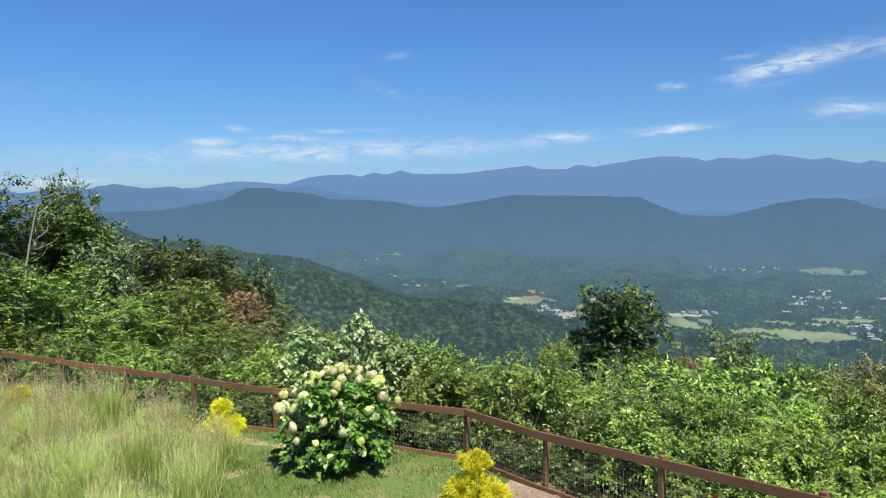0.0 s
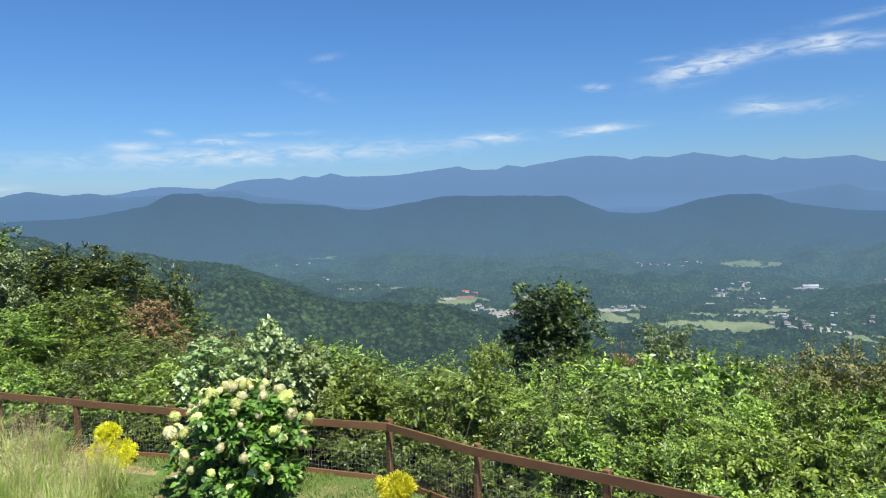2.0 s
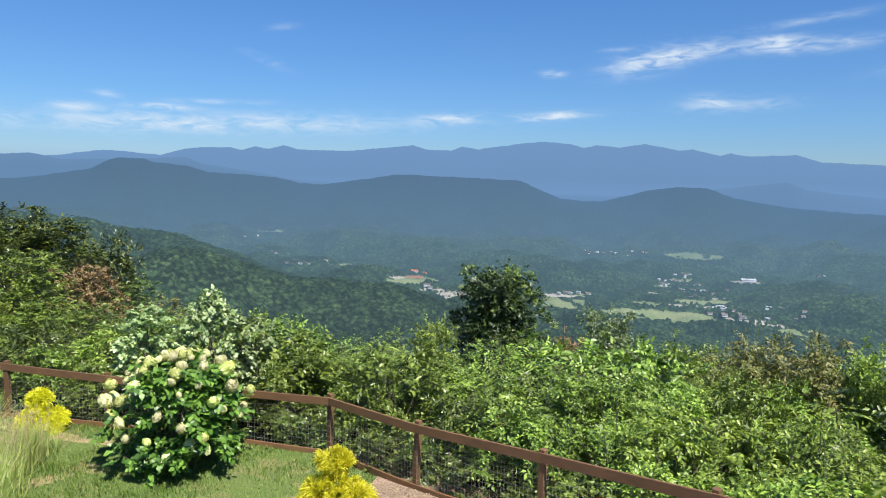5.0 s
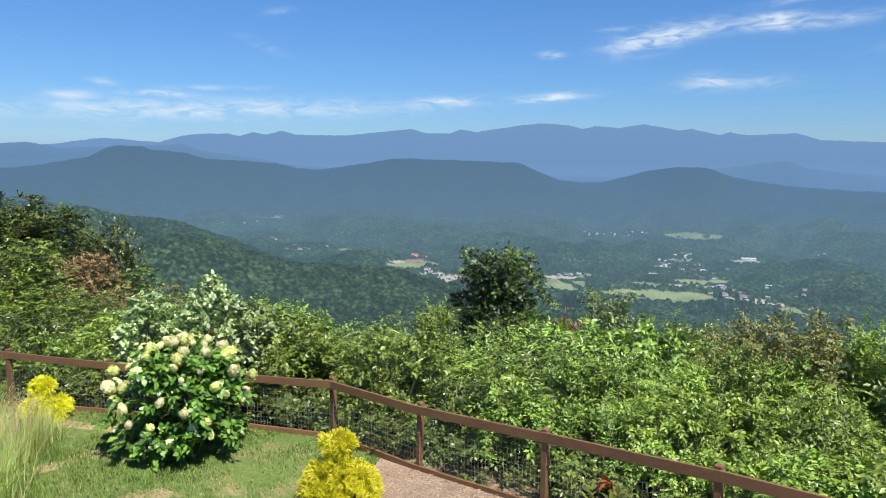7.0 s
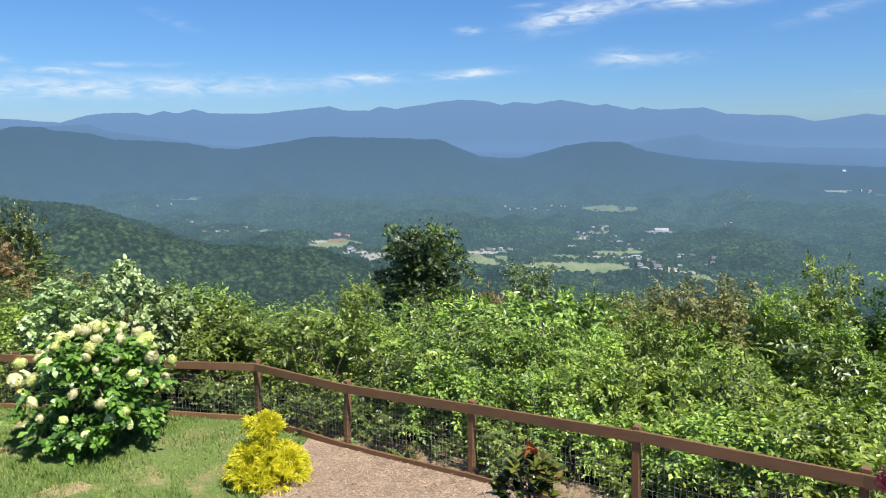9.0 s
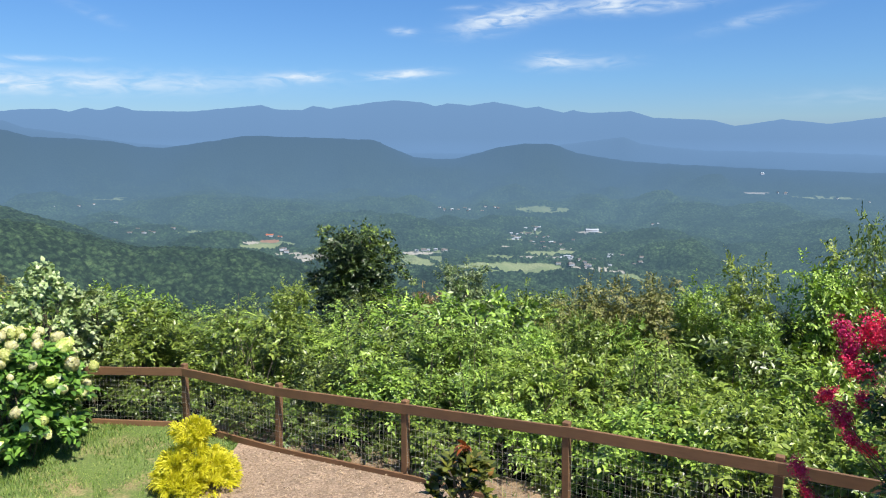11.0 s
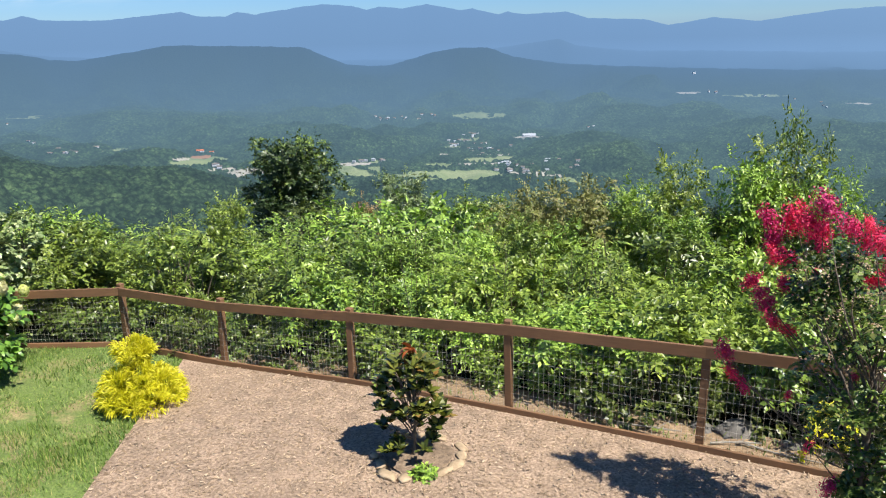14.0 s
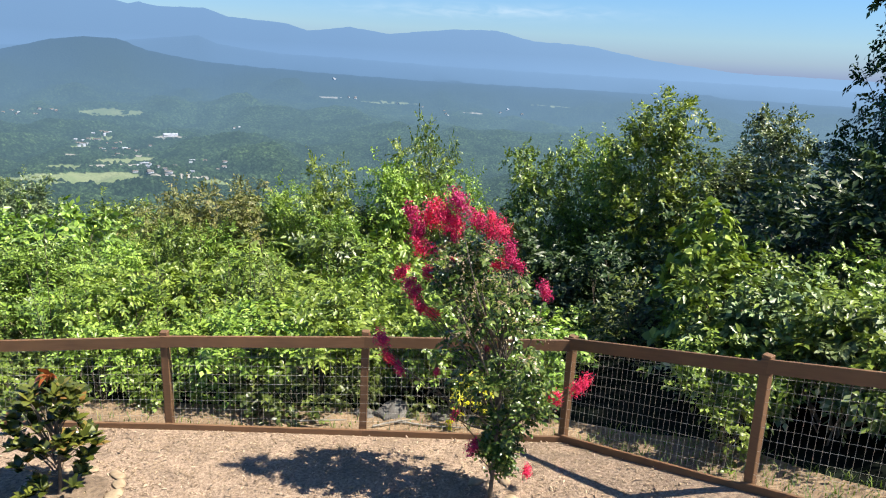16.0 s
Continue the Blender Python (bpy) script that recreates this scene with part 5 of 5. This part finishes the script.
M_CHIP = leaf_material("bark_chips", (0.15, 0.098, 0.062), (0.34, 0.24, 0.16), 0.8, 0.02, (0.42, 0.32, 0.23))
mulch_chips()


# ---------------------------------------------------------------- small things along the fence


def bare_patch(x, y, a, b, turn, mat, label):
    """A draped uneven patch of bare earth or straw on the yard."""
    bm = bmesh.new()
    rng = random.Random(int(x * 100))
    rim, k = [], 40
    c, sn = math.cos(radians(turn)), math.sin(radians(turn))
    rings = []
    for f in (0.35, 0.7, 1.0):
        ring = []
        for i in range(k):
            t = 2 * math.pi * i / k
            q = f * (1 + 0.28 * noise.noise(Vector((math.cos(t) * 2.2 + x, math.sin(t) * 2.2 + y, f))))
            px, py = x + c * a * q * math.cos(t) - sn * b * q * math.sin(t), y + sn * a * q * math.cos(t) + c * b * q * math.sin(t)
            ring.append(bm.verts.new((px, py, float(yard(np.array(px), np.array(py))) + 0.026 - 0.012 * f)))
        rings.append(ring)
    mid = bm.verts.new((x, y, float(yard(np.array(x), np.array(y))) + 0.026))
    for i in range(k):
        bm.faces.new((mid, rings[0][i], rings[0][(i + 1) % k]))
        for r0, r1 in zip(rings, rings[1:]):
            bm.faces.new((r0[i], r1[i], r1[(i + 1) % k], r0[(i + 1) % k]))
    return tagged(part("bare_ground", bm, mat, None, "", True), label, "", "", "structure")


M_STRAW = plain_material("dry_straw", (0.2, 0.14, 0.075), (0.46, 0.35, 0.2), 30, 0.95, 0.7, 0.02)
bare_patch(-7.95, 10.25, 0.6, 0.26, 15, M_STRAW, "dry straw coloured patch in the lawn")
bare_patch(-6.35, 9.0, 0.42, 0.26, 40, M_STRAW, "dry straw coloured patch in the lawn")
bare_patch(-8.4, 9.6, 0.5, 0.2, 60, M_STRAW, "dry straw coloured patch beside the tall grass")
bare_patch(-9.6, 11.3, 1.7, 0.35, 0, M_STRAW, "dry straw covered strip below the fence")
bare_patch(-13.5, 11.5, 2.0, 0.3, 0, M_STRAW, "dry straw covered strip below the fence")


def boulder(x, y, size, seed):
    z = ground_at(x, y)
    bm = bmesh.new()
    bmesh.ops.create_icosphere(bm, subdivisions=3, radius=1)
    for v in bm.verts:
        k = 1 + 0.55 * noise.noise(v.co * 1.2 + Vector((seed, 0, 0))) + 0.25 * noise.noise(v.co * 3.1)
        v.co = Vector((v.co.x * size * k, v.co.y * size * 0.8 * k, v.co.z * size * 0.55 * k))
    ob = part("boulder", bm, M_ROCK, None, "", True)
    ob.matrix_basis = pose(x, y, z + size * 0.05, 0, 0, seed * 40)
    return tagged(ob, "grey weathered boulder behind the fence", "rock")


boulder(4.3, 7.85, 0.28, 1)
boulder(4.85, 7.45, 0.2, 2)
boulder(3.9, 8.05, 0.16, 3)


def yard_stone(x, y, sx, sy, sz, seed):
    """A half sunk pale field stone in the mulch."""
    bm = bmesh.new()
    bmesh.ops.create_icosphere(bm, subdivisions=2, radius=1)
    for v in bm.verts:
        k = 1 + 0.45 * noise.noise(v.co * 1.3 + Vector((seed * 3.7, 0, 0)))
        v.co = Vector((v.co.x * sx * k, v.co.y * sy * k, v.co.z * sz * k))
    ob = part("field_stone", bm, M_STONE, None, "", True)
    ob.matrix_basis = pose(x, y, float(yard(np.array(x), np.array(y))) + 0.045, 0, 0, seed * 47)
    return tagged(ob, "pale rounded field stone at the foot of the crape myrtle", "stone", "stones round the crape myrtle")


for i, (dx, dy, sx) in enumerate([(-0.3, 0.02, 0.09), (0.14, -0.2, 0.1), (0.3, 0.12, 0.08), (-0.12, -0.28, 0.07), (0.02, 0.3, 0.09)]):
    yard_stone(4.2 + dx, 5.5 + dy, sx, sx * 0.75, 0.035, i)


def fallen_stick(x, y, long, turn, seed):
    """A dead branch lying on the bare soil outside the boards."""
    rng = np.random.default_rng(seed)
    bits = [limb(rng, (-long / 2, 0, 0.03), (long / 2, 0, 0.045), 0.016, 0.007, 0.06, 6), limb(rng, (0.0, 0, 0.04), (long * 0.3, long * 0.2, 0.07), 0.008, 0.003)]
    ob = part_mesh("fallen_branch", raw_mesh("fallen_branch", *one_wood(bits)), M_PALEBARK)
    ob.matrix_basis = pose(x, y, ground_at(x, y) + 0.03, 0, 0, turn)
    return tagged(ob, "bleached dead branch lying on bare soil", "branch", "dead branches outside the fence")


for i, (x, y, long, turn) in enumerate([(3.2, 8.0, 0.8, -25), (4.5, 7.25, 0.9, -40), (4.1, 7.5, 0.6, -10), (5.2, 6.9, 0.7, -50)]):
    fallen_stick(x, y, long, turn, 900 + i)


def weeds():
    """Loose grass and weeds in the strip outside the boards."""
    rng = np.random.default_rng(55)
    spots = []
    for i in range(7, len(POSTS) - 2):
        (x0, y0), (x1, y1) = POSTS[i], POSTS[i + 1]
        n = np.array([y0 - y1, x1 - x0])
        n = n / np.linalg.norm(n)
        if n @ np.array([x0, y0]) < 0:
            n = -n
        for k in range(700 if i >= 11 else 240):
            u, s = rng.uniform(0, 1), rng.uniform(0.05, 1.0)
            spots.append((x0 + (x1 - x0) * u + n[0] * s, y0 + (y1 - y0) * u + n[1] * s))
    spots = np.array(spots)
    z = land(np.degrees(np.arctan2(spots[:, 0], spots[:, 1])), np.hypot(spots[:, 0], spots[:, 1]))
    base = np.column_stack([spots, z - 0.01])
    k = len(base)
    ang = rng.uniform(0, 2 * math.pi, k)
    tall = rng.uniform(0.03, 0.15, k)
    side = np.stack([-np.sin(ang), np.cos(ang), np.zeros(k)], 1) * 0.006
    mid = base + np.stack([np.cos(ang) * 0.25, np.sin(ang) * 0.25, np.ones(k)], 1) * tall[:, None] * 0.6
    tip = base + np.stack([np.cos(ang) * 0.7, np.sin(ang) * 0.7, np.ones(k)], 1) * tall[:, None]
    pts = np.stack([base - side, base + side, mid + side, tip, mid - side], 1).reshape(-1, 3)
    f = np.array([[0, 1, 2], [0, 2, 4], [4, 2, 3]])
    ob = part_mesh("weeds", raw_mesh("weeds", pts, (np.arange(k)[:, None, None] * 5 + f).reshape(-1, 3)), M_GRASS)
    tagged(ob, "loose grass and weeds outside the fence", "weeds", "", "stuff")


weeds()


def small_shrub(x, y, wide, tall, mat, label, seed, inside=False):
    z = float(yard(np.array(x), np.array(y))) if inside else ground_at(x, y)
    me = plant_mesh(seed, wide, tall, 0.03, 16, 0.1, 40, 0.06, 0.5, stems=3, thick=0.006)
    return plant("small_shrub", me, (mat, M_BARK), (x, y, z), label, "shrub")


small_shrub(5.0, 7.05, 0.45, 0.75, M_GOLD, "low shrub with yellow leaves outside the fence", 601)
small_shrub(2.75, 5.35, 0.28, 0.32, M_SHRUB, "small green seedling shrub in the mulch", 602, True)
small_shrub(0.32, 7.2, 0.14, 0.14, M_BRIGHT, "tiny bright green plant beside the stones", 603, True)
small_shrub(6.5, 4.3, 0.3, 0.8, M_BRIGHT, "bright green weed climbing the fence post", 604)


def stalk_mesh(seed, tall):
    """An upright leafy stem with drooping lance leaves to all sides."""
    rng = np.random.default_rng(seed)
    stem = limb(rng, (0, 0, -0.2), (rng.normal(0, 0.08), rng.normal(0, 0.08), tall), 0.008, 0.003, 0.04, 7)
    k = int(tall * 30)
    u = np.linspace(0.25, 1.0, k)
    ang = np.arange(k) * 2.4 + rng.uniform(0, 6)
    at = np.stack([np.zeros(k), np.zeros(k), u * tall], 1)
    along = unit(np.stack([np.cos(ang), np.sin(ang), 0.55 - 0.5 * rng.uniform(0, 1, k)], 1))
    normal = unit(np.array([0, 0, 1.0]) - along * along[:, 2:])
    size = (0.19 * (1.15 - u) ** 0.4 * rng.uniform(0.8, 1.2, k))[:, None]
    return raw_mesh("foliage", *blades(at, along, normal, size, 0.24, -0.2)), raw_mesh("stem", *stem)


STALKS = [stalk_mesh(800 + i, 1.3 + 0.25 * i) for i in range(3)]
STALKS = [made_for(me, mat) for me in STALKS for mat in (M_BRIGHT, M_SHRUB)]


def stalks():
    rng = random.Random(88)
    for i in range(84):
        az = rng.uniform(-24, 40)
        r = float(fence_reach(np.array(az))) + rng.uniform(1.6, 6.0)
        x, y = polar(az, r)
        foliage, stem = rng.choice(STALKS)
        root = new("tall_weed")
        part_mesh("foliage", foliage, M_BRIGHT, root)
        part_mesh("stem", stem, M_BARK, root)
        s = rng.uniform(0.85, 1.3)
        root.matrix_basis = pose(x, y, ground_at(x, y) + 0.1, rng.uniform(-8, 8), rng.uniform(-8, 8), rng.uniform(0, 360)) @ Matrix.Diagonal((1, 1, s, 1))
        tagged(root, "upright green weed with drooping lance shaped leaves", "weed", "tall weeds on the bank")


stalks()

# trees added out of view beyond the yard's corner to shade the hollow below it
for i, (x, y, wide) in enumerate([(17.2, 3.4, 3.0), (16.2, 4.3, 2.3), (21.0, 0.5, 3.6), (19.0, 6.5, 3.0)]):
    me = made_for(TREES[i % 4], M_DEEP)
    plant("tree", me, (M_DEEP, M_BARK), (x, y, ground_at(x, y)), "tall dark green tree added beside the yard to cast shade", "tree", 50 * i, (wide / 2.6, wide / 2.6, 1.22))


def dirt_strip():
    """Bare reddish soil and straw just outside the boards."""
    bm = bmesh.new()
    rows = []
    for i in range(6, len(POSTS) - 2):
        (x0, y0), (x1, y1) = POSTS[i], POSTS[i + 1]
        n = Vector((y0 - y1, x1 - x0, 0)).normalized()
        if n.dot(Vector((x0, y0, 0))) < 0:
            n = -n
        for u in np.linspace(0, 1, 12)[: 12 if i == len(POSTS) - 3 else 11]:
            row = []
            for s in (0.02, 0.3, 0.6, 0.9 + 0.25 * noise.noise(Vector((i + u, 0, 0)))):
                px, py = x0 + (x1 - x0) * u + n.x * s, y0 + (y1 - y0) * u + n.y * s
                row.append(bm.verts.new((px, py, ground_at(px, py) + 0.03)))
            rows.append(row)
    for a, b in zip(rows, rows[1:]):
        for j in range(3):
            bm.faces.new((a[j], a[j + 1], b[j + 1], b[j]))
    tagged(part("bare_ground", bm, M_DIRT, None, "", True), "bare reddish soil with straw outside the fence", "", "", "structure")


M_DIRT = plain_material("straw_littered_soil", (0.12, 0.075, 0.045), (0.36, 0.26, 0.16), 20, 0.95, 0.8, 0.03)
dirt_strip()


def vine_mound(az, r, el_top, wide, seed):
    x, y = polar(az, r)
    z = ground_at(x, y)
    tall = EYE + r * math.tan(radians(el_top)) - z
    me = plant_mesh(seed, wide, tall, 0.2, 110, 0.26, 48, 0.1, 0.6, stems=3, thick=0.012, plain=True)
    plant("vine_mound", me, (M_PALE, M_BARK), (x, y, z), "mound of pale green vines beside the fence", "vine")


vine_mound(59.6, 9.6, -13.9, 1.0, 701)
vine_mound(65.2, 9.2, -15.0, 1.1, 702)
vine_mound(56.2, 9.3, -17.0, 0.7, 703)

# ---------------------------------------------------------------- far houses in the valley
# siding and metal roofs carry the valley's blue haze in their base colour
M_SIDING = plain_material("haze_tinted_siding", (0.29, 0.32, 0.37), (0.46, 0.5, 0.56), 0.6, 0.7, 0.0)
M_ROOFING = plain_material("grey_roofing", (0.07, 0.07, 0.075), (0.16, 0.16, 0.165), 0.6, 0.8, 0.0)
M_METALROOF = plain_material("haze_tinted_metal_roof", (0.2, 0.24, 0.28), (0.34, 0.38, 0.44), 0.6, 0.5, 0.0)
M_REDROOF = plain_material("red_roofing", (0.26, 0.09, 0.055), (0.36, 0.13, 0.08), 0.6, 0.7, 0.0)


def far_house(az, el, long, deep, tall, roof, turn):
    """A house on the valley floor where it shows at an elevation below the horizon."""
    rs = np.linspace(1450, 4700, 1300)
    zs = land(np.full(rs.shape, az), rs)
    els = np.degrees(np.arctan2(zs - EYE, rs))
    i = int(np.argmax(els >= el))
    r, z = float(rs[i]), float(zs[i]) + 4
    x, y = polar(az, r)
    root = new("house")
    bm = bmesh.new()
    bmesh.ops.create_cube(bm, size=1)
    for v in bm.verts:
        v.co = Vector((v.co.x * long, v.co.y * deep, (v.co.z + 0.5) * tall))
    part("wall", bm, M_SIDING, root)
    bm = bmesh.new()
    h, o = deep * 0.32, 0.6
    lx, ly = long / 2 + o, deep / 2 + o
    p = [bm.verts.new(c) for c in ((-lx, -ly, tall - 0.3), (lx, -ly, tall - 0.3), (lx, 0, tall + h), (-lx, 0, tall + h), (lx, ly, tall - 0.3), (-lx, ly, tall - 0.3))]
    for f in ((0, 1, 2, 3), (3, 2, 4, 5), (0, 3, 5), (1, 4, 2), (0, 5, 4, 1)):
        bm.faces.new([p[i] for i in f])
    part("roof", bm, roof, root)
    root.matrix_basis = pose(x, y, z, 0, 0, turn)
    return tagged(root, "distant pale house among trees in the valley", "house", "houses in the valley")


def village():
    rng = random.Random(31)
    spots = [(6.6, -6.8, 13, 1.3, 0.5), (8.2, -7.7, 9, 1.8, 0.5), (11.0, -9.2, 11, 2.4, 0.4), (0.6, -5.05, 11, 2.4, 0.16), (9.5, -8.9, 5, 0.6, 0.3), (3.2, -4.9, 4, 1.0, 0.2), (-22.6, -6.3, 7, 1.6, 0.2), (5.3, -7.2, 8, 1.0, 0.3), (-1.9, -8.3, 4, 0.9, 0.08), (14.5, -8.9, 3, 0.8, 0.3), (31, -3.9, 5, 4.0, 0.5), (-25.0, -5.6, 3, 0.6, 0.15),
             (16.1, -5.95, 2, 0.5, 0.1), (24.4, -3.35, 3, 0.6, 0.12), (-0.8, -8.25, 3, 0.8, 0.08), (13.0, -8.5, 3, 0.7, 0.2), (-12.4, -8.2, 3, 0.8, 0.1), (38, -3.6, 3, 2.5, 0.4), (46, -4.2, 2, 2.5, 0.5), (-27.5, -4.2, 3, 1.4, 0.25)]
    for az, el, count, da, de in spots:
        for i in range(count):
            far_house(az + rng.uniform(-da, da), el + rng.uniform(-de, de), rng.uniform(7, 16), rng.uniform(6, 9), rng.uniform(3, 6), rng.choice([M_ROOFING, M_ROOFING, M_METALROOF]), rng.uniform(-30, 30))
    far_house(-14.0, -7.0, 24, 12, 6, M_REDROOF, 4)
    far_house(-13.2, -7.12, 14, 9, 5, M_REDROOF, 4)
    far_house(11.3, -6.6, 48, 14, 6, M_METALROOF, 6)
    far_house(23.3, -2.0, 16, 12, 6, M_METALROOF, 0)


village()
